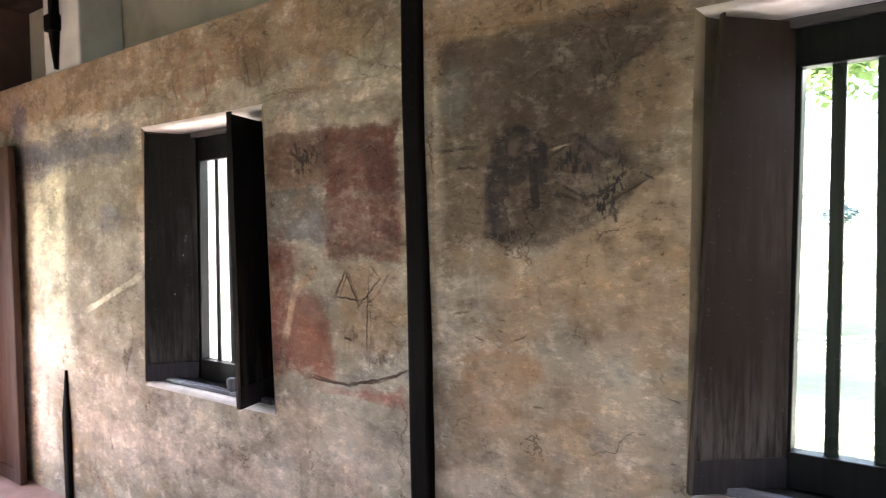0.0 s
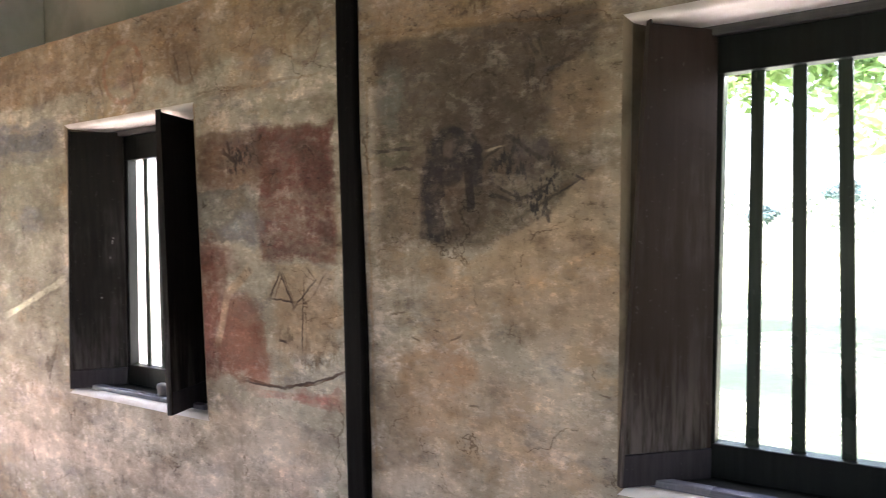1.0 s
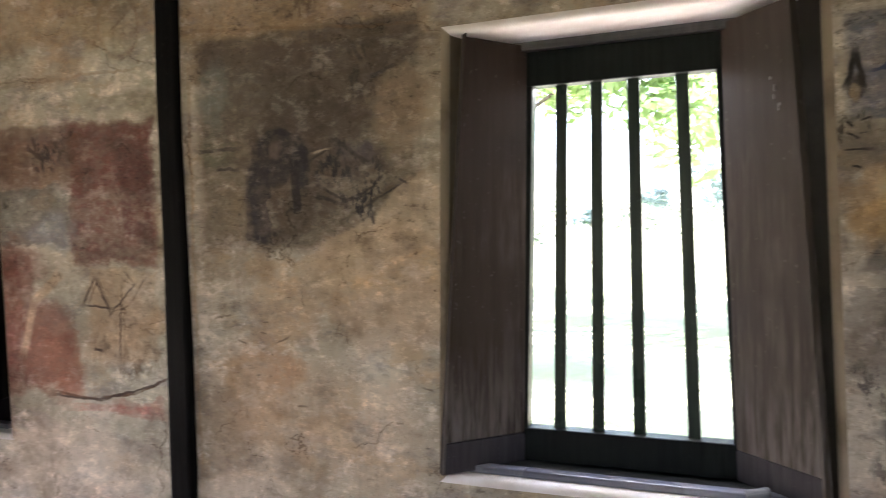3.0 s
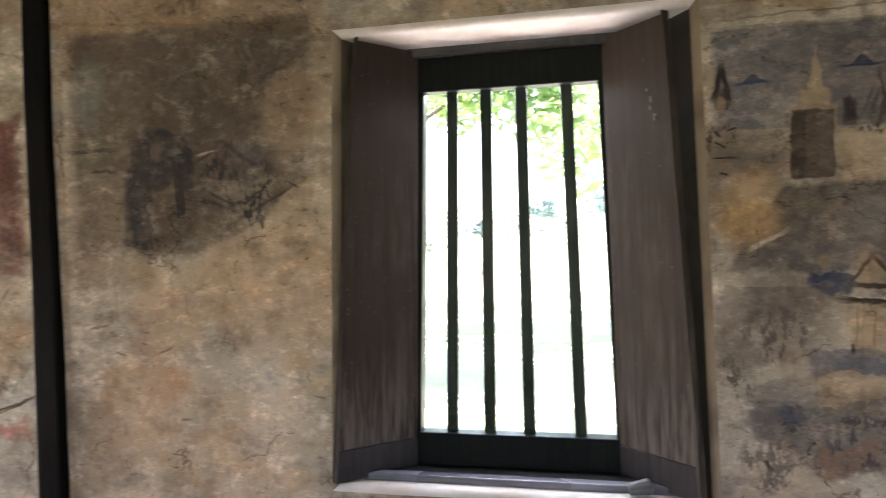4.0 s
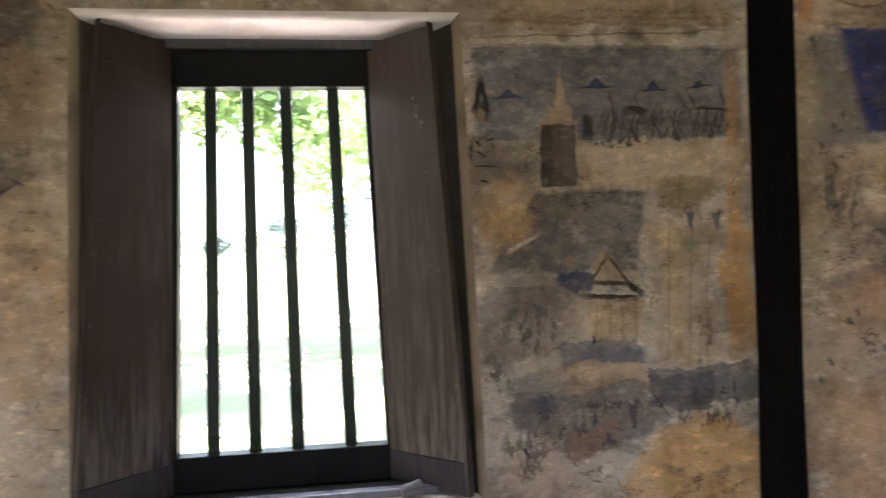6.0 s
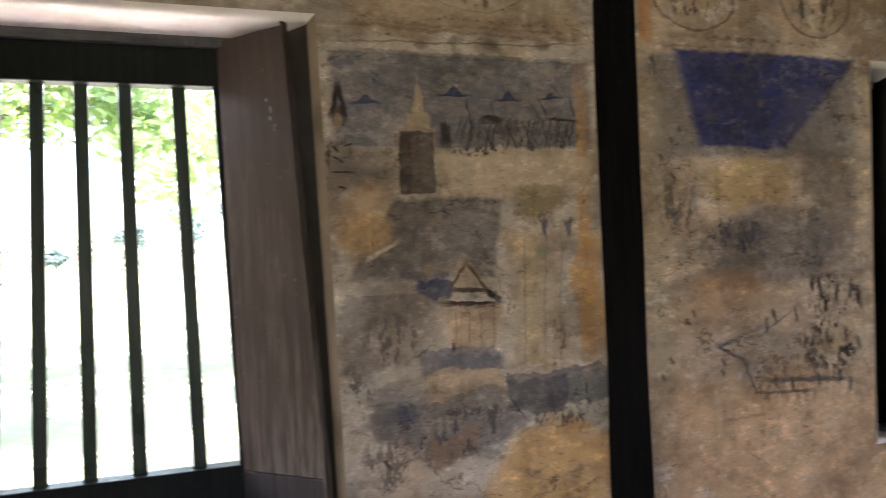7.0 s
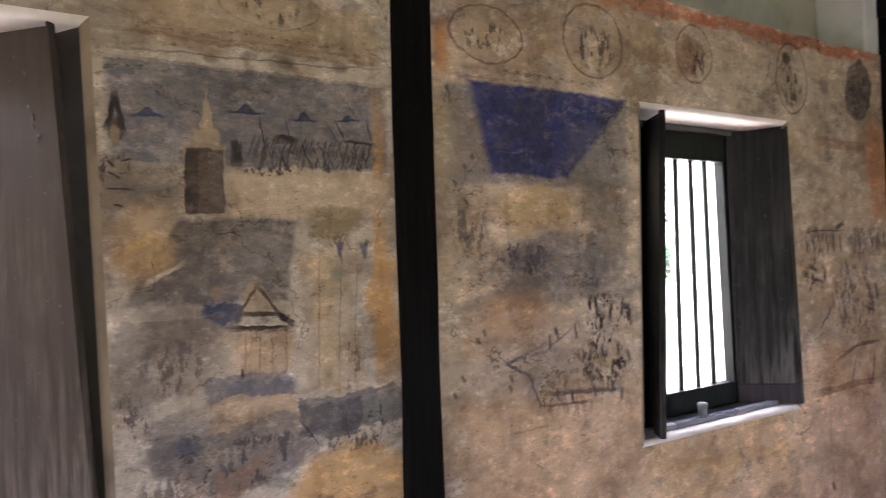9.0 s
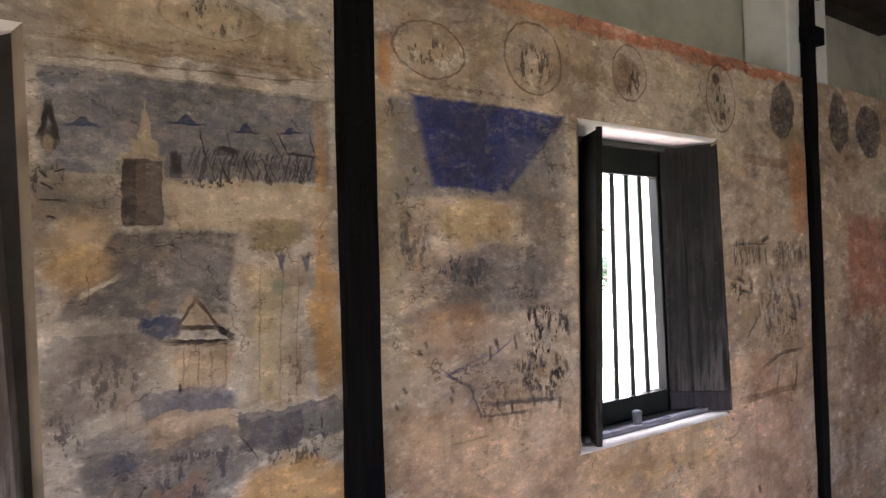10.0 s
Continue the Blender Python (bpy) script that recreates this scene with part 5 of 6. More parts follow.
DOORWOOD = wood("red_brown_door_wood", (0.085, 0.045, 0.032), (0.05, 0.026, 0.019), (0.13, 0.08, 0.06), 0.55, 0.4, (8, 8, 0.4), shine=0.2)
# lighter copy of SHUTTER: the light on the middle window's right leaf, as colour
LITLEAF = wood("weathered_shutter_wood_lit_copy", (0.060, 0.046, 0.037), (0.048, 0.036, 0.028), (0.16, 0.135, 0.115), 0.6, 0.85, (8, 8, 0.4), shine=0.12, dusty=0.5)
RAIL = wood("dark_unfaded_rail_wood", (0.042, 0.036, 0.040), (0.026, 0.022, 0.026), (0.09, 0.08, 0.08), 0.5, 0.3)
FRAME = wood("black_green_painted_wood", (0.009, 0.0105, 0.009), (0.005, 0.006, 0.005), (0.026, 0.028, 0.024), 0.45, 0.3, shine=0.15)
GLOSS = wood("glossy_grey_sill_paint", (0.16, 0.16, 0.185), (0.10, 0.10, 0.12), (0.26, 0.26, 0.28), 0.28, 0.3, (0.7, 14, 14), shine=0.6)
BAR = wood("dark_green_painted_bars", (0.036, 0.052, 0.038), (0.022, 0.034, 0.024), (0.09, 0.10, 0.085), 0.35, 0.3)
POST = wood("black_painted_timber", (0.0075, 0.0066, 0.006), (0.0042, 0.0037, 0.0034), (0.022, 0.020, 0.017), 0.65, 0.3, shine=0.05)
CEIL = wood("dark_ceiling_boards", (0.030, 0.020, 0.014), (0.014, 0.010, 0.008), (0.06, 0.045, 0.035), 0.6, 0.3, (0.7, 14, 14))
FILLET = wood("dusty_grey_strip_wood", (0.085, 0.080, 0.078), (0.05, 0.047, 0.046), (0.15, 0.145, 0.14), 0.6, 0.5, (0.7, 14, 14))
LATCH = wood("grey_worn_block_wood", (0.20, 0.20, 0.20), (0.12, 0.12, 0.125), (0.34, 0.34, 0.34), 0.5, 0.5)
CHIP = plaster("chalky_old_paint", (0.26, 0.245, 0.225), (0.17, 0.16, 0.15), scale=40.0)
BARK = wood("tree_bark", (0.16, 0.12, 0.09), (0.08, 0.06, 0.045), (0.25, 0.22, 0.18), 0.9, 0.4)
FENCE = wood("weathered_fence_wood", (0.07, 0.06, 0.05), (0.05, 0.042, 0.034), (0.10, 0.09, 0.08), 0.8, 0.4)


def leafy(name, a, b2):
    m, t, b = blank(name, 0.5)
    r = t.nodes.new("ShaderNodeNewGeometry").outputs["Random Per Island"]
    t.links.new(blend(t, r, a, b2), b.inputs["Base Color"])
    b.inputs["Subsurface Weight"].default_value = 0.0
    glow = t.nodes.new("ShaderNodeBsdfTranslucent")
    t.links.new(blend(t, r, a, b2), glow.inputs["Color"])
    mix = t.nodes.new("ShaderNodeMixShader")
    mix.inputs[0].default_value = 0.65
    t.links.new(b.outputs[0], mix.inputs[1])
    t.links.new(glow.outputs[0], mix.inputs[2])
    t.links.new(mix.outputs[0], t.nodes["Material Output"].inputs["Surface"])
    return m


LEAF = leafy("sunlit_leaves", (0.25, 0.36, 0.13), (0.33, 0.43, 0.20))
FARLEAF = leafy("hazy_far_leaves", (0.13, 0.16, 0.11), (0.17, 0.20, 0.145))
BLUELEAF = leafy("blue_grey_leaves", (0.10, 0.145, 0.14), (0.15, 0.20, 0.195))
BUSH = leafy("deep_green_leaves", (0.050, 0.10, 0.055), (0.08, 0.135, 0.08))


def ground_material():
    m, t, b = blank("sunlit_dry_grass", 0.95)
    at = spot(t)
    n1, n2 = noise_of(t, at, 0.25, 5.0, 0.6), noise_of(t, at, 6.0, 5.0, 0.65)
    col = blend(t, span(t, n1.outputs["Fac"], 0.40, 0.62), (0.22, 0.23, 0.14), (0.15, 0.18, 0.08))
    col = blend(t, sums(t, "MULTIPLY", span(t, n2.outputs["Fac"], 0.5, 0.7), 0.4), col, (0.125, 0.14, 0.07))
    t.links.new(col, b.inputs["Base Color"])
    relief(t, b, n2.outputs["Fac"], 0.5, 0.03)
    return m


GROUND = ground_material()

# ---------------------------------------------------------------- mesh helpers


def mesh_of(name, bm, *mats, smooth=False):
    bmesh.ops.recalc_face_normals(bm, faces=bm.faces)
    me = bpy.data.meshes.new(name)
    bm.to_mesh(me)
    bm.free()
    for m in mats:
        me.materials.append(m)
    if smooth:
        me.shade_smooth()
    return me


def structure(name, bm, *mats, label="", smooth=False):
    return tagged(new(name, mesh_of(name, bm, *mats, smooth=smooth)), label=label, kind="structure")


def part(name, bm, material, parent, label="", smooth=False):
    ob = new(name, mesh_of(name, bm, material, smooth=smooth))
    ob.parent = parent
    return tagged(ob, label=label)


def thing(name, place, label, category, group=""):
    ob = new(name)
    ob.empty_display_size = 0.1
    ob.location = place
    return tagged(ob, label, category, group)


def block(bm, x0, x1, y0, y1, z0, z1, bevel=0.0, mat=0):
    r = bmesh.ops.create_cube(bm, size=1.0)
    vs = r["verts"]
    for v in vs:
        v.co = Vector((x0 + (v.co.x + 0.5) * (x1 - x0), y0 + (v.co.y + 0.5) * (y1 - y0), z0 + (v.co.z + 0.5) * (z1 - z0)))
    es = list({e for v in vs for e in v.link_edges})
    if bevel:
        bmesh.ops.bevel(bm, geom=es, offset=bevel, segments=2, affect="EDGES", profile=0.5)
    return vs


def boxed(*a, bevel=0.0):
    bm = bmesh.new()
    block(bm, *a, bevel=bevel)
    return bm


def prism(bm, base, top, bevel=0.0):
    """A solid between two loops of points, base to top."""
    a = [bm.verts.new(p) for p in base]
    b = [bm.verts.new(p) for p in top]
    k = len(a)
    fs = [bm.faces.new(a[::-1]), bm.faces.new(b)]
    fs += [bm.faces.new((a[i], a[(i + 1) % k], b[(i + 1) % k], b[i])) for i in range(k)]
    if bevel:
        es = list({e for f in fs for e in f.edges})
        bmesh.ops.bevel(bm, geom=es, offset=bevel, segments=2, affect="EDGES", profile=0.5)
    return bm


# ---------------------------------------------------------------- the room
WALL, BACK, OUTSIDE = 2.028, 2.205, 2.62        # painted face, window frame, outer face
TOP, CEILING = 2.60, 3.22
WEST, EAST = -5.62, 5.95
UPWALL = 2.31
WINDOWS = ((-3.10, -0.02), (-0.234, 0.008), (2.746, -0.02))   # middle, lift
NICHE = dict(top=2.172, low=0.862, t=0.485, b=0.522)           # at the painted face
INNER = dict(top=2.157, low=0.868, t=0.335, b=0.375)           # at the window frame
SOFT = 0.022                                                   # rounding of the niches' edges
SPLITS = (WEST, -1.725, -0.226, 1.21, EAST)


def niche_middle(wx):
    """The middle window's niche is cut a little off the window's own middle."""
    return wx + (0.018 if abs(wx) < 1 else 0.0)


def swell(x, z):
    return 0.010 * noise.noise((x * 0.9, 3.0, z * 0.9)) + 0.004 * noise.noise((x * 4.0, 7.0, z * 4.0))


def sheet(bm, corners, n, m, mat):
    """A face laid as a fine grid between four corners in x and z (low left, low right, top right, top left), with the plaster's swell."""
    (ax, az), (bx, bz), (cx, cz), (dx, dz) = corners
    rows = []
    for j in range(m + 1):
        v = j / m
        row = []
        for i in range(n + 1):
            u = i / n
            x = (ax * (1 - u) + bx * u) * (1 - v) + (dx * (1 - u) + cx * u) * v
            z = (az * (1 - u) + bz * u) * (1 - v) + (dz * (1 - u) + cz * u) * v
            row.append(bm.verts.new((x, WALL + swell(x, z), z)))
        rows.append(row)
    for j in range(m):
        for i in range(n):
            f = bm.faces.new((rows[j][i], rows[j][i + 1], rows[j + 1][i + 1], rows[j + 1][i]))
            f.material_index = 4 if mat == 2 and f.calc_center_median().z < 1.45 else mat


def paint_of(x):
    return sum(x > s for s in SPLITS[1:-1])


def painted_wall():
    bm = bmesh.new()
    soft = SOFT
    cuts = [WEST, EAST]
    for wx, lift in WINDOWS:
        cuts += [wx - 0.60, wx + 0.60]
    cuts = sorted(set(cuts + list(SPLITS)))
    for a, b in zip(cuts, cuts[1:]):
        wins = [(w, l) for w, l in WINDOWS if w - 0.61 < (a + b) / 2 < w + 0.61]
        if not wins:
            sheet(bm, ((a, -0.02), (b, -0.02), (b, TOP), (a, TOP)), max(2, int((b - a) / 0.08)), 34, paint_of((a + b) / 2))
            continue
        wx, lift = niche_middle(wins[0][0]), wins[0][1]
        t, l = NICHE["top"] + lift + soft, NICHE["low"] + lift - soft
        ht, hb = NICHE["t"] + soft, NICHE["b"] + soft
        mat = paint_of((a + b) / 2)
        # a stretch may hold the whole niche or one half of it, where two murals meet at its middle
        left, right = a < wx - 0.3, b > wx + 0.3
        xl, xr = (wx - hb if left else a), (wx + hb if right else b)
        tl, tr = (wx - ht if left else a), (wx + ht if right else b)
        if left:
            sheet(bm, ((a, l), (wx - hb, l), (wx - ht, t), (a, t)), 3, 18, mat)
        if right:
            sheet(bm, ((wx + hb, l), (b, l), (b, t), (wx + ht, t)), 3, 18, mat)
        for za, zb in ((-0.02, l), (t, TOP)):
            pa, pb = (xl, xr) if za < 0 else (tl, tr)
            xs = [a] + ([pa] if left else []) + ([pb] if right else []) + [b]
            for p, q in zip(xs, xs[1:]):
                sheet(bm, ((p, za), (q, za), (q, zb), (p, zb)), max(2, int((q - p) / 0.08)), 10 if za < 0 else 6, mat)
    # the ledge on top of it, back to the upper wall
    v = [bm.verts.new(p) for p in ((WEST, WALL + 0.004, TOP), (EAST, WALL + 0.004, TOP), (EAST, UPWALL, TOP), (WEST, UPWALL, TOP))]
    bm.faces.new(v).material_index = 1
    bmesh.ops.remove_doubles(bm, verts=bm.verts, dist=0.0015)
    return structure("wall_north", bm, mural_a(), mural_b1(), mural_b2(), mural_c(), mural_b3(), label="old plaster wall with worn painted murals", smooth=True)


wall_north = painted_wall()


def reveal_part(wx, lift):
    """The plastered sides of one window's niche, rounded into the painted face."""
    def loop(y, grow, z):
        t, b, top, low = z
        m = niche_middle(wx) if z is n else wx
        return [(m - b - grow, y, low + lift - grow), (m + b + grow, y, low + lift - grow), (m + t + grow, y, top + lift + grow), (m - t - grow, y, top + lift + grow)]
    n = (NICHE["t"], NICHE["b"], NICHE["top"], NICHE["low"])
    k = (INNER["t"], INNER["b"], INNER["top"], INNER["low"])
    front = [(x, WALL + swell(x, z), z) for x, y, z in loop(0, SOFT, n)]
    bends = [loop(WALL + SOFT * (1 - math.cos(a)), SOFT * (1 - math.sin(a)), n) for a in (0.35, 0.7, 1.05, 1.4)]
    loops = [front] + bends + [loop(WALL + SOFT + 0.004, 0.0, n), loop(BACK + 0.09, 0.0, k), loop(OUTSIDE, 0.03, k)]
    pieces = {"sill": bmesh.new(), "soffit": bmesh.new(), "jambs": bmesh.new(), "bright": bmesh.new(), "edge": bmesh.new(), "outer": bmesh.new()}
    for side, name in ((0, "sill"), (1, "jambs"), (2, "soffit"), (3, "jambs")):
        for p, q in zip(loops, loops[1:]):
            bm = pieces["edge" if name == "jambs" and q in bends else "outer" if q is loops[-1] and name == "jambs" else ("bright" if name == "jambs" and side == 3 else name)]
            steps = 10
            prev = None
            for i in range(steps + 1):
                u = i / steps
                a = Vector(p[side]).lerp(Vector(p[(side + 1) % 4]), u)
                b = Vector(q[side]).lerp(Vector(q[(side + 1) % 4]), u)
                if p is front:
                    a.y = WALL + swell(a.x, a.z)
                cur = (bm.verts.new(a), bm.verts.new(b))
                if prev:
                    bm.faces.new((prev[0], cur[0], cur[1], prev[1]))
                prev = cur
    for bm in pieces.values():
        bmesh.ops.remove_doubles(bm, verts=bm.verts, dist=0.0005)
    part("window_sill", pieces["sill"], REVEAL, wall_north, "white plastered window sill", True)
    part("soffit", pieces["soffit"], REVEAL, wall_north, "pale plastered window soffit", True)
    part("outer_reveal", pieces["outer"], REVEAL, wall_north, "white plaster sides outside the frame", True)
    # right side in the darkest shade colour, left side in the browner one
    part("reveal", pieces["jambs"], SHADEJAMB, wall_north, "plaster side of the niche, coloured dark for its shade", True)
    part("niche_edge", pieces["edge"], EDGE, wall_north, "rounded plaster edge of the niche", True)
    part("reveal", pieces["bright"], HALFSHADEJAMB, wall_north, "plaster side of the niche, coloured brown for its shade", True)


for wx, lift in WINDOWS:
    reveal_part(wx, lift)


def wall_with_holes(name, x0, x1, y0, y1, z0, z1, holes, mat, label, along="x"):
    """A thick wall along x (or y) with openings right through it."""
    bm = bmesh.new()
    def piece(a, b, c, d):
        if b - a < 1e-4 or d - c < 1e-4:
            return
        if along == "x":
            block(bm, a, b, y0, y1, c, d)
        else:
            block(bm, x0, x1, a, b, c, d)
    s0, s1 = (x0, x1) if along == "x" else (y0, y1)
    at = s0
    for a, b, c, d in sorted(holes):
        piece(at, a, z0, z1)
        piece(a, b, z0, c)
        piece(a, b, d, z1)
        at = b
    piece(at, s1, z0, z1)
    return structure(name, bm, mat, label=label)


# outer skin of the painted wall, the upper wall, the other walls, floor and ceiling
gaps = [(wx - 0.405, wx + 0.405, 0.84 + lift, 2.19 + lift) for wx, lift in WINDOWS]
wall_with_holes("wall_north_outer", WEST - 0.5, EAST + 0.5, 2.40, OUTSIDE, -0.6, CEILING + 0.3, gaps, OUTER, "thick white outer face of the wall")
structure("wall_upper", boxed(WEST - 0.02, EAST + 0.02, UPWALL, 2.395, TOP + 0.004, CEILING + 0.01), UPPER, label="plain grey-green limewashed upper wall")
wall_with_holes("wall_south", WEST - 0.5, EAST + 0.5, SOUTH - 0.45, SOUTH, -0.6, CEILING + 0.3,
                [(wx - 0.42, wx + 0.42, 0.9, 2.1) for wx, lift in WINDOWS], OUTER, "limewashed wall with three windows")
# the doorways at y -2.05 to -1.05 are unseen, added to let in low light
wall_with_holes("wall_west", WEST - 0.45, WEST, SOUTH - 0.02, 2.40, -0.6, CEILING + 0.3, [(0.55, 1.55, 0.0, 2.1), (-2.05, -1.05, 0.0, 2.1)], ENDWALL, "red-brown end wall with a doorway and a second one added for light", "y")
wall_with_holes("wall_east", EAST, EAST + 0.45, SOUTH - 0.02, 2.40, -0.6, CEILING + 0.3, [(-2.05, -1.05, 0.0, 2.1)], UPPER, "plain limewashed end wall with an unseen doorway added for light", "y")
structure("floor", boxed(WEST - 0.44, EAST + 0.44, SOUTH - 0.44, 2.40, -0.30, 0.0), FLOOR, label="pinkish red polished cement floor")


def ceiling():
    bm = bmesh.new()
    y = SOUTH - 0.1
    while y < UPWALL + 0.05:
        block(bm, WEST - 0.1, EAST + 0.1, y, y + 0.176, CEILING, CEILING + 0.03, 0.004)
        y += 0.18
    for x in (-4.58, -1.725, 1.21, 4.225):
        block(bm, x - 0.09, x + 0.09, SOUTH - 0.05, UPWALL - 0.30, CEILING - 0.16, CEILING - 0.002, 0.012)
    block(bm, WEST - 0.3, EAST + 0.3, SOUTH - 0.3, 2.40, CEILING + 0.034, CEILING + 0.10)
    return structure("ceiling", bm, CEIL, label="dark boarded timber ceiling with beams")


ceiling()

# white pilasters above the ledge, behind each post
for k, x in enumerate((-4.52, -1.725, 1.21, 4.26)):
    bm = boxed(x - 0.235, x + 0.235, WALL + 0.012, UPWALL - 0.003, TOP + 0.003, CEILING - 0.002, bevel=0.012)
    structure("pilaster", bm, PILASTER, label="white limewashed pilaster above the ledge")


def timber_post(x, w, proud, spans, label, bracket):
    """A black timber let into the wall: a shaft for each stretch that shows, and the iron strap at its head."""
    top = thing("timber_post", (x, WALL, 0.0), label, "post", "posts along the wall")
    for z0, z1, tip0, tip1 in spans:
        bm = bmesh.new()
        n = 26
        rings = []
        for i in range(n + 1):
            u = i / n
            z = z0 + (z1 - z0) * u
            s = min(1.0, tip0 + (1 - tip0) * u * 3.0) * min(1.0, tip1 + (1 - tip1) * (1 - u) * 3.0)
            hw = w / 2 * s * (1 + 0.05 * noise.noise((x, z * 2.1, 1.0)))
            sh = 0.008 * noise.noise((x * 3, z * 1.2, 5.0))
            p = proud * (0.35 + 0.65 * s) + 0.004 * noise.noise((x, z * 3.0, 9.0))
            c = min(0.014, hw * 0.4)
            ring = [(-hw, 0.06), (-hw, -p + c), (-hw + c * 0.3, -p + c * 0.3), (-hw + c, -p), (hw - c, -p), (hw - c * 0.3, -p + c * 0.3), (hw, -p + c), (hw, 0.06)]
            rings.append([bm.verts.new((sh + a, b, z)) for a, b in ring])
        for p, q in zip(rings, rings[1:]):
            for a in range(8):
                bm.faces.new((p[a], p[(a + 1) % 8], q[(a + 1) % 8], q[a]))
        bm.faces.new(rings[0][::-1])
        bm.faces.new(rings[-1])
        part("shaft", bm, POST, top, smooth=False)
    for z, wide in bracket:
        part("bracket", boxed(-w / 2 - 0.012, w / 2 + wide, -proud - 0.02, 0.03, z, z + 0.10, bevel=0.008), POST, top, "black bracket at the head")
    return top


timber_post(-4.56, 0.07, 0.030, ((-0.02, 0.80, 1.0, 0.15), (2.62, CEILING - 0.002, 0.2, 1.0)), "black timber post half buried in pale plaster", ((2.84, 0.02),))
timber_post(-1.724, 0.096, 0.022, ((-0.02, CEILING - 0.002, 1.0, 1.0),), "narrow black timber post let into the plaster", ())
timber_post(1.208, 0.140, 0.022, ((-0.02, CEILING - 0.002, 1.0, 1.0),), "broad black timber post against the mural", ())
timber_post(4.215, 0.115, 0.030, ((-0.02, CEILING - 0.002, 1.0, 1.0),), "black timber post with a bracket at its head", ((2.80, 0.06),))

# ---------------------------------------------------------------- the windows


def window(n, wx, lift, fractions, hw=0.0145, taller=0.0):
    """Frame, rails and upright bars, set back in the niche."""
    y0, y1 = BACK, BACK + 0.055
    zt, zb = 2.013 + lift + taller, 0.975 + lift                  # clear opening
    ht, hb = 0.262, 0.298
    top = tagged(new("window_%d" % n), "dark timber window with upright wooden bars", "window", "windows along the wall", "structure")
    top.location = (wx, BACK, 0)
    def bar_solid(xa, xb, za, zb_, ya, yb, xa2=None, xb2=None):
        xa2, xb2 = (xa if xa2 is None else xa2), (xb if xb2 is None else xb2)
        bm = bmesh.new()
        return prism(bm, [(xa, ya - BACK, za), (xb, ya - BACK, za), (xb, yb - BACK, za), (xa, yb - BACK, za)],
                     [(xa2, ya - BACK, zb_), (xb2, ya - BACK, zb_), (xb2, yb - BACK, zb_), (xa2, yb - BACK, zb_)], 0.004)
    it, ib = INNER["t"], INNER["b"]
    part("window_head", bar_solid(-it - 0.02, it + 0.02, zt, INNER["top"] + lift - 0.012, y0, y1), FRAME, top)
    part("head_fillet", bar_solid(-it - 0.03, it + 0.03, INNER["top"] + lift - 0.024, INNER["top"] + lift + 0.004, y0 - 0.028, y0 - 0.002), FILLET, top, "dusty grey strip under the soffit")
    part("bottom_rail", bar_solid(-ib - 0.02, ib + 0.02, INNER["low"] + lift - 0.01, zb, y0, y1), FRAME, top)
    part("sill_plate", bar_solid(-ib - 0.035, ib + 0.035, INNER["low"] + lift - 0.010, INNER["low"] + lift + 0.008, y0 - 0.088, y0 - 0.002), FRAME, top)
    part("sill_board", bar_solid(-ib - 0.075, ib + 0.075, INNER["low"] + lift - 0.010, INNER["low"] + lift + 0.016, y0 - 0.128, y0 - 0.090), GLOSS, top, "glossy dark board on the sill")
    for s in (-1, 1):
        a, b, c, d = sorted((s * hb, s * (ib + 0.01))), sorted((s * ht, s * (it + 0.01))), zb - 0.002, zt + 0.002
        part("jamb", bar_solid(a[0], a[1], c, d, y0 + 0.001, y1 - 0.001, b[0], b[1]), FRAME, top)
    for f in fractions:
        xb_, xt_ = -hb + 2 * hb * f, -ht + 2 * ht * f
        part("bar", bar_solid(xb_ - hw, xb_ + hw, zb - 0.01, zt + 0.01, y0 + 0.026, y0 + 0.038, xt_ - hw, xt_ + hw), BAR, top)
    return top


window(1, *WINDOWS[0], (0.2, 0.4, 0.6, 0.8))
window(2, *WINDOWS[1], (0.16, 0.36, 0.565, 0.825), 0.0185, 0.018)
window(3, *WINDOWS[2], (0.2, 0.42, 0.62, 0.81))


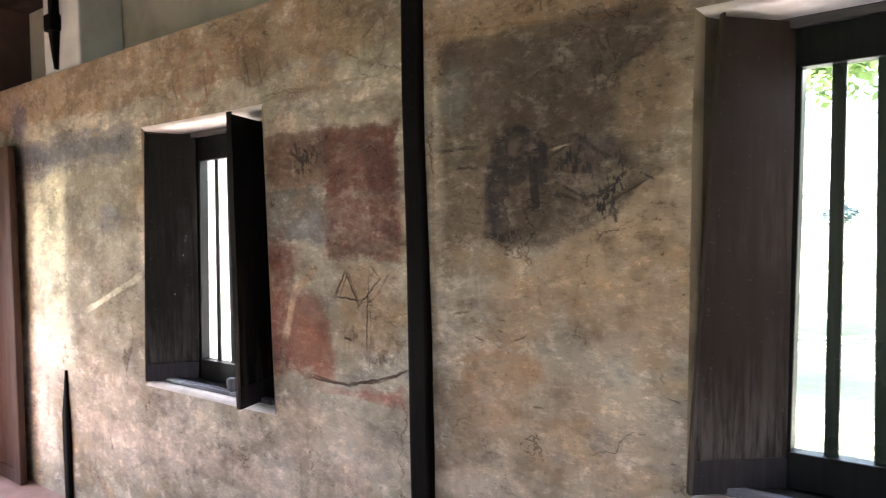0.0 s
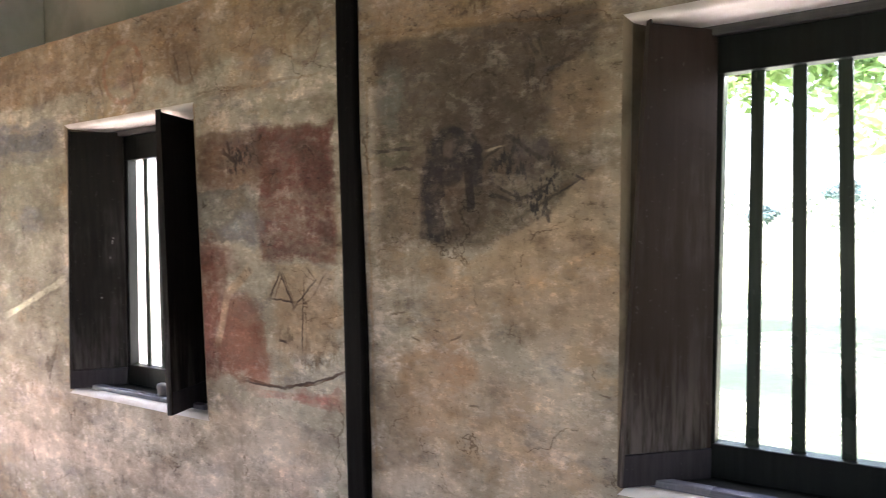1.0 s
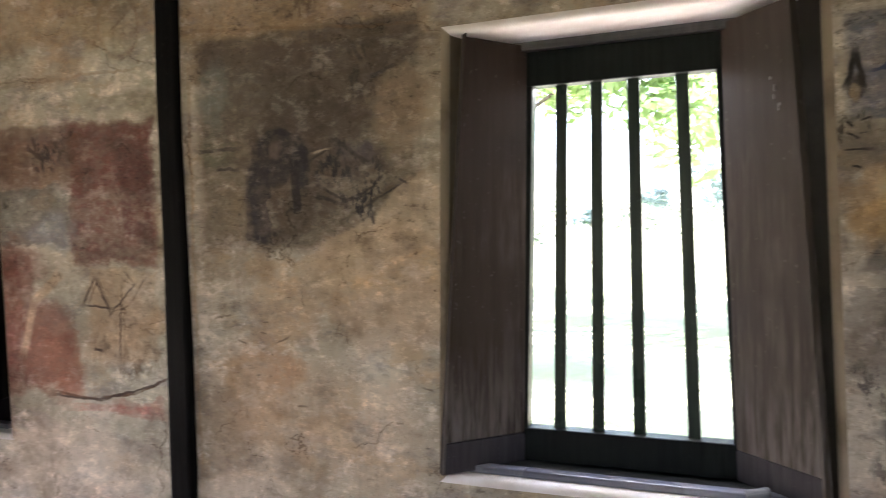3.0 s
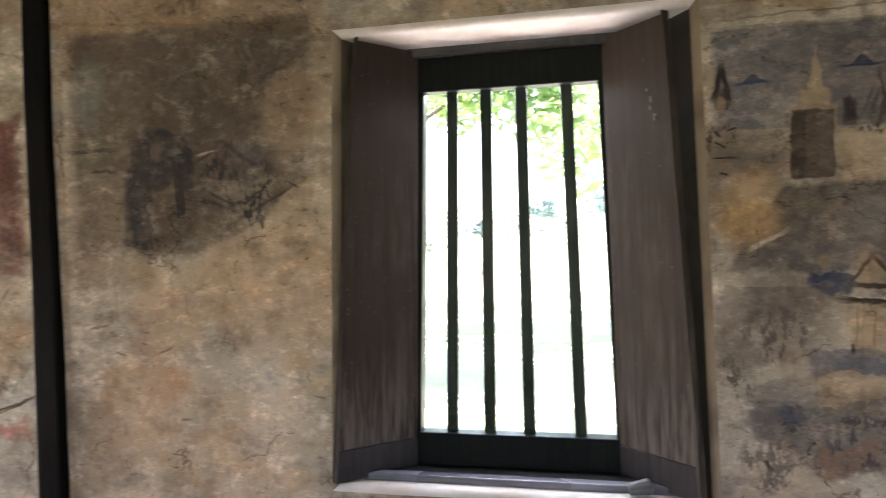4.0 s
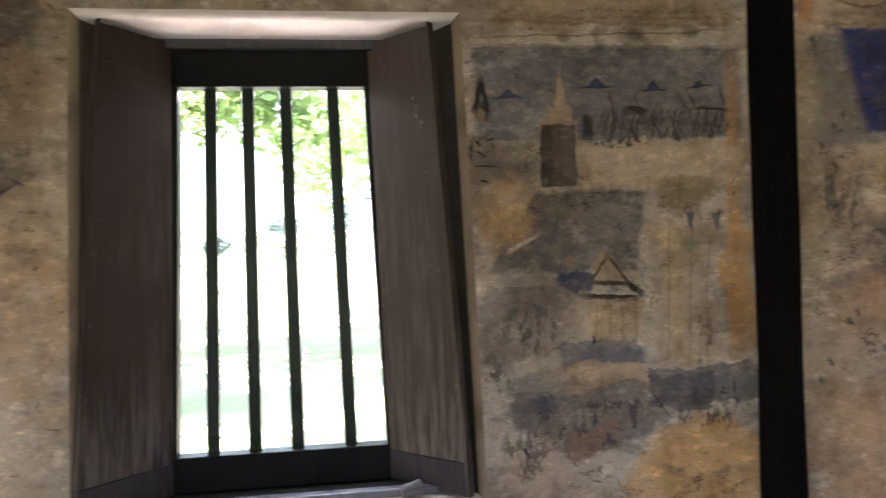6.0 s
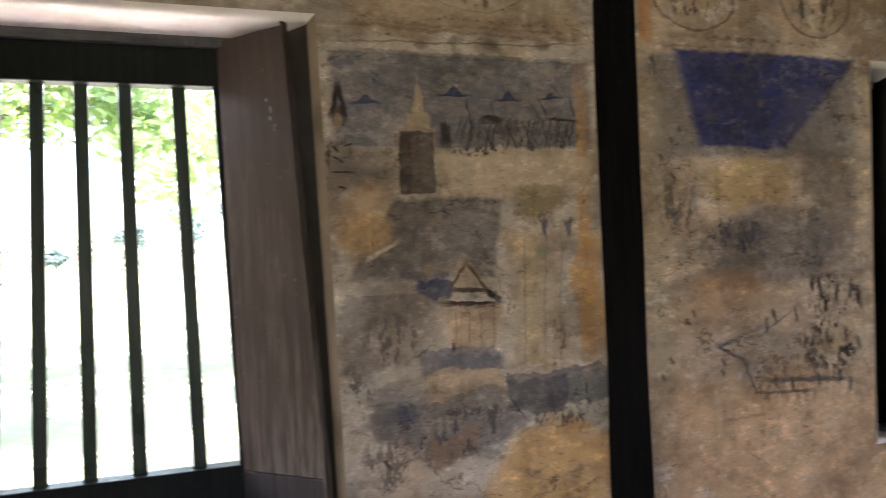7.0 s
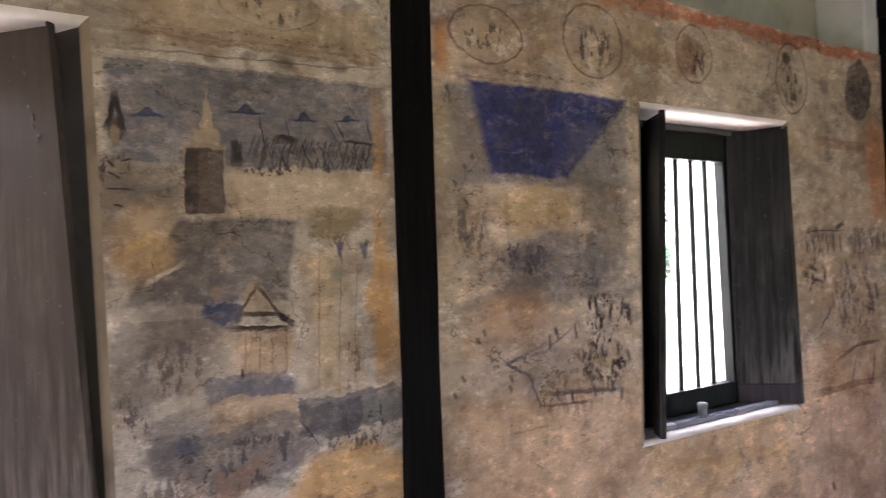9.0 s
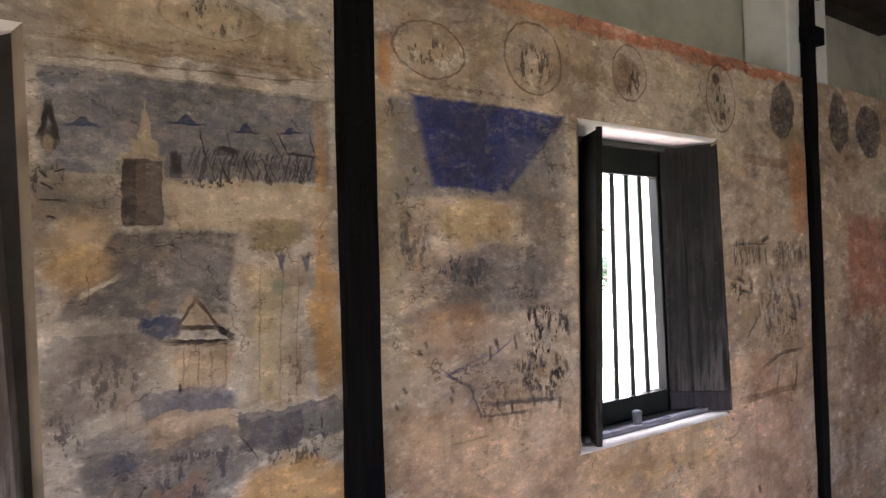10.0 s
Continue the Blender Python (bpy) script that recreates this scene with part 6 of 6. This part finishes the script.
def shutter(wx, lift, s, label, boards=False, free=(0.437, 0.505), fy=2.003, skin=None, chips=()):
    """One leaf, hinged at the frame and folded back into the room against the niche. s: -1 or 1."""
    z0, z1 = 0.868 + lift, 2.153 + lift
    ht, hb = 0.272, 0.306
    foot = Vector((wx + s * hb, BACK - 0.012, z0))
    top = thing("shutter", foot, label, "shutter", "window shutters")
    def at(u, z):
        """A place on the leaf: u from hinge (0) to free edge (1)."""
        v = (z - z0) / (z1 - z0)
        h = (hb + (ht - hb) * v) * (1 - u) + (free[1] + (free[0] - free[1]) * v) * u
        return Vector((wx + s * h, (BACK - 0.012) * (1 - u) + fy * u, z)) - foot
    away = (at(1, z0) - at(0, z0)).cross(Vector((0, 0, 1))).normalized()
    if away.x * s < 0:
        away = -away
    def slab(u0, u1, za, zb, t0, t1, bevel=0.003):
        bm = bmesh.new()
        loops = []
        for k in range(13):
            z = za + (zb - za) * k / 12
            loops.append([bm.verts.new(p) for p in (at(u0, z) + away * t0, at(u1, z) + away * t0, at(u1, z) + away * t1, at(u0, z) + away * t1)])
        edges = []
        for p, q in zip(loops, loops[1:]):
            for k in range(4):
                f = bm.faces.new((p[k], p[(k + 1) % 4], q[(k + 1) % 4], q[k]))
                edges.append(bm.edges.get((p[k], q[k])))
        ends = [bm.faces.new(loops[0][::-1]), bm.faces.new(loops[-1])]
        edges += [e for f in ends for e in f.edges]
        bmesh.ops.bevel(bm, geom=list(set(edges)), offset=bevel, segments=2, affect="EDGES", profile=0.5)
        return bm
    foot_rail = z0 + 0.095
    face = skin or SHUTTER
    if boards:
        for u0, u1 in ((0.0, 0.36), (0.367, 0.70), (0.707, 0.965)):
            part("board", slab(u0, u1, foot_rail, z1, 0.003, 0.023), face, top)
    else:
        part("panel", slab(0.0, 0.968, foot_rail, z1, 0.003, 0.023), face, top)
    part("stile", slab(0.969, 1.0, z0, z1 + 0.010, 0.0, 0.026), face, top)
    part("bottom_rail", slab(0.0, 0.968, z0, foot_rail - 0.001, 0.001, 0.025), RAIL, top, "dark unfaded bottom rail")
    for k, (u, z) in enumerate(chips):
        part("paint_chip", slab(u, u + (0.020, 0.010, 0.013)[k % 3], z, z + (0.007, 0.017, 0.011)[k % 3], -0.0004, 0.004, bevel=0.0002), CHIP, top, "small pale chip of old paint")
    return top


shutter(*WINDOWS[0], -1, "dark brown open shutter leaf with pale scuffs", skin=DARKLEAF, chips=((0.20, 1.60), (0.22, 1.575), (0.26, 1.50), (0.42, 1.30)))
shutter(*WINDOWS[0], 1, "dark brown open shutter leaf standing straight out from the frame", free=(0.385, 0.40), fy=1.925, skin=DARKLEAF)
shutter(*WINDOWS[1], -1, "weathered brown shutter leaf folded open, faded streaks", free=(0.406, 0.508))
shutter(*WINDOWS[1], 1, "weathered grey-brown shutter leaf folded open, streaked", free=(0.432, 0.508), skin=LITLEAF, chips=((0.68, 1.972), (0.73, 1.940), (0.715, 1.921), (0.78, 1.902), (0.765, 1.890)))
shutter(*WINDOWS[2], -1, "black open shutter leaf standing out from the frame", free=(0.40, 0.455), fy=1.985, skin=DARKLEAF)
shutter(*WINDOWS[2], 1, "dark boarded shutter leaf, worn grey, folded open", True, free=(0.465, 0.53), skin=GREYLEAF)


def stop_block(x, y, z, tilt, lean=0):
    """The small worn wooden peg that holds a shutter on the sill."""
    bm = bmesh.new()
    prof = ((0.017, 0.0), (0.019, 0.012), (0.021, 0.038), (0.023, 0.050), (0.021, 0.058), (0.013, 0.062))
    rings = [[bm.verts.new((r * math.cos(a * math.tau / 10), r * math.sin(a * math.tau / 10), h)) for a in range(10)] for r, h in prof]
    for p, q in zip(rings, rings[1:]):
        for a in range(10):
            bm.faces.new((p[a], p[(a + 1) % 10], q[(a + 1) % 10], q[a]))
    bm.faces.new(rings[0][::-1])
    bm.faces.new(rings[-1])
    ob = new("wooden_peg", mesh_of("wooden_peg", bm, LATCH, smooth=True))
    ob.matrix_world = pose(x, y, z, 0, lean, tilt)
    return tagged(ob, "small grey worn wooden peg on the window sill", "peg", "pegs on the sills")


stop_block(-2.985, 2.100, 0.862, 20)
stop_block(0.092, 2.060, 0.889, 8, 82)
stop_block(2.665, 2.100, 0.862, 0)



def door_leaf():
    """The leaf of the end door, swung back against the painted wall."""
    top = thing("door_leaf", (-5.08, 1.955, 0.0), "dark red-brown timber door leaf folded back against the wall", "door")
    for x0, x1 in ((-0.50, -0.30), (-0.296, -0.10)):
        part("board", boxed(x0, x1, -0.012, 0.012, 0.10, 2.12, bevel=0.003), DOORWOOD, top)
    part("stile", boxed(-0.098, 0.0, -0.022, 0.022, 0.004, 2.20, bevel=0.006), DOORWOOD, top)
    for z0, z1 in ((0.004, 0.098), (2.122, 2.20)):
        part("rail", boxed(-0.50, -0.0985, -0.020, 0.020, z0, z1, bevel=0.005), DOORWOOD, top)


door_leaf()

# ---------------------------------------------------------------- outside
LAND = -0.55


def land():
    bm = bmesh.new()
    xs = [-900, -200, -60, -30, -15, 0, 15, 30, 60, 200, 900]
    rows = [[bm.verts.new((x, y + 0.0, LAND + (0.25 * noise.noise((x * 0.05, y * 0.05, 0)) if abs(x) < 100 and 8 < y < 100 else 0))) for x in xs] for y in xs]
    for p, q in zip(rows, rows[1:]):
        for a in range(len(xs) - 1):
            bm.faces.new((p[a], p[a + 1], q[a + 1], q[a]))
    return structure("ground", bm, GROUND, label="bright sunlit lawn of thin dry grass", smooth=True)


land()
# pale slab below the line of sight, added to bounce sunlight up to the soffits
structure("bounce_pavement", boxed(WEST - 1.0, EAST + 1.0, OUTSIDE + 0.003, 5.6, LAND - 0.1, LAND + 0.3, bevel=0.02), OUTER, label="pale unseen paving along the outer wall, added to bounce light onto the soffits")


def leaf_cloud(bm, centre, radius, count, size, rng, flat=0.8):
    for _ in range(count):
        d = Vector((rng.gauss(0, 1), rng.gauss(0, 1), rng.gauss(0, flat)))
        d = d.normalized() * radius * rng.random() ** 0.5
        c = Vector(centre) + Vector((d.x, d.y, d.z * flat))
        a = Vector((rng.uniform(-1, 1), rng.uniform(-1, 1), rng.uniform(-0.7, 0.4))).normalized()
        b = a.cross(Vector((rng.uniform(-1, 1), rng.uniform(-1, 1), rng.uniform(-1, 1)))).normalized()
        s = size * rng.uniform(0.6, 1.3)
        bm.faces.new([bm.verts.new(c + p) for p in (a * s, b * s * 0.42, -a * s, -b * s * 0.42)])


def limb(bm, a, b, r0, r1):
    a, b = Vector(a), Vector(b)
    side = (b - a).cross(Vector((0.3, 0.9, 0.2))).normalized()
    up = (b - a).normalized().cross(side)
    rings = []
    for i in range(6):
        u = i / 5
        c = a.lerp(b, u) + side * 0.05 * math.sin(u * 5) * (b - a).length * 0.2
        r = r0 + (r1 - r0) * u
        rings.append([bm.verts.new(c + side * r * math.cos(k * math.tau / 8) + up * r * math.sin(k * math.tau / 8)) for k in range(8)])
    for p, q in zip(rings, rings[1:]):
        for k in range(8):
            bm.faces.new((p[k], p[(k + 1) % 8], q[(k + 1) % 8], q[k]))
    bm.faces.new(rings[0][::-1])
    bm.faces.new(rings[-1])


def tree(x, y, high, spread, seed, leaves=2600):
    rng = random.Random(seed)
    top = thing("tree", (x, y, LAND - 0.05), "tall leafy green tree in bright sunlight", "tree", "trees outside")
    bm = bmesh.new()
    fork = Vector((rng.uniform(-0.3, 0.3), rng.uniform(-0.3, 0.3), high * 0.42))
    limb(bm, (0, 0, 0), fork, 0.24, 0.15)
    tips = []
    for k in range(8):
        a = k * math.tau / 8 + rng.uniform(-0.3, 0.3)
        tip = fork + Vector((math.cos(a) * spread * rng.uniform(0.5, 0.9), math.sin(a) * spread * rng.uniform(0.5, 0.9), high * rng.uniform(0.02, 0.5)))
        limb(bm, fork, tip, 0.09, 0.02)
        tips.append(tip)
    part("trunk", bm, BARK, top, smooth=True)
    bm = bmesh.new()
    for tip in tips + [fork + Vector((0, 0, high * 0.4))]:
        for _ in range(4):
            c = tip + Vector((rng.gauss(0, 0.5), rng.gauss(0, 0.5), rng.gauss(-0.1, 0.4)))
            leaf_cloud(bm, c, rng.uniform(0.4, 0.85) * spread / 2.7, leaves // 36, 0.115 + 0.006 * high, rng)
    part("crown", bm, LEAF, top)
    return top


tree(-6.8, 10.5, 7.2, 3.6, 3, 6500)
tree(4.2, 11.5, 7.4, 3.8, 5, 6500)
tree(-7.4, 21.0, 13.0, 5.4, 9, 7000)
tree(3.8, 24.0, 13.5, 6.0, 10, 7000)
tree(-5.6, 15.0, 8.0, 4.8, 11, 9000)
tree(2.9, 15.5, 8.0, 4.8, 12, 9000)
tree(9.6, 13.5, 9.0, 3.4, 6, 3600)
tree(-19.0, 12.0, 6.8, 3.0, 7)
tree(19.5, 15.0, 7.0, 3.0, 8)


def shrub(x, y, size, seed, mat, label, low=0.25, slim=0.35):
    rng = random.Random(seed)
    top = thing("shrub", (x, y, LAND), label, "shrub", "shrubs outside")
    bm = bmesh.new()
    for k in range(6):
        a = k * math.tau / 6
        limb(bm, (0, 0, -0.05), (math.cos(a) * size * 0.3, math.sin(a) * size * 0.3, size * 0.7), 0.02, 0.008)
    part("stem", bm, BARK, top)
    bm = bmesh.new()
    for _ in range(9):
        leaf_cloud(bm, (rng.gauss(0, size * slim), rng.gauss(0, size * 0.3), size * rng.uniform(low, 0.9)), size * slim, 90, 0.15, rng)
    part("foliage", bm, mat, top)
    return top


shrub(-6.15, 36.0, 3.0, 21, BLUELEAF, "blue-grey shrub on far sunlit ground", 0.72, 0.09)
shrub(-3.0, 36.0, 4.3, 24, BLUELEAF, "slender blue-green shrub on far sunlit ground", 0.72, 0.10)
shrub(-0.4, 36.5, 5.6, 25, BLUELEAF, "slender blue-green shrub on far sunlit ground", 0.58, 0.10)
shrub(34.6, 30.0, 2.2, 22, BUSH, "low green shrub beside a fence")
shrub(38.5, 30.6, 2.4, 23, BUSH, "low green shrub beside a fence")


def fence():
    top = thing("fence", (28.0, 28.0, LAND), "low weathered timber fence on sunlit ground", "fence")
    for k in range(9):
        part("fence_post", boxed(k * 2.0 - 0.07, k * 2.0 + 0.07, -0.05, 0.05, -0.3, 1.65, bevel=0.01), FENCE, top)
    for z in (0.8, 1.35):
        part("rail", boxed(-0.1, 16.1, 0.055, 0.09, z, z + 0.14, bevel=0.008), FENCE, top)


fence()


def far_woods():
    rng = random.Random(77)
    bm = bmesh.new()
    for k in range(150):
        x = -120 + k * 1.6 + rng.uniform(-0.8, 0.8)
        leaf_cloud(bm, (x, 75 + rng.uniform(-4, 4), LAND + rng.uniform(0.4, 4.2)), rng.uniform(1.4, 2.4), 110, 0.30, rng, 0.9)
    ob = new("far_trees", mesh_of("far_trees", bm, FARLEAF))
    tagged(ob, "pale hazy line of distant green trees", "trees", kind="stuff")


far_woods()
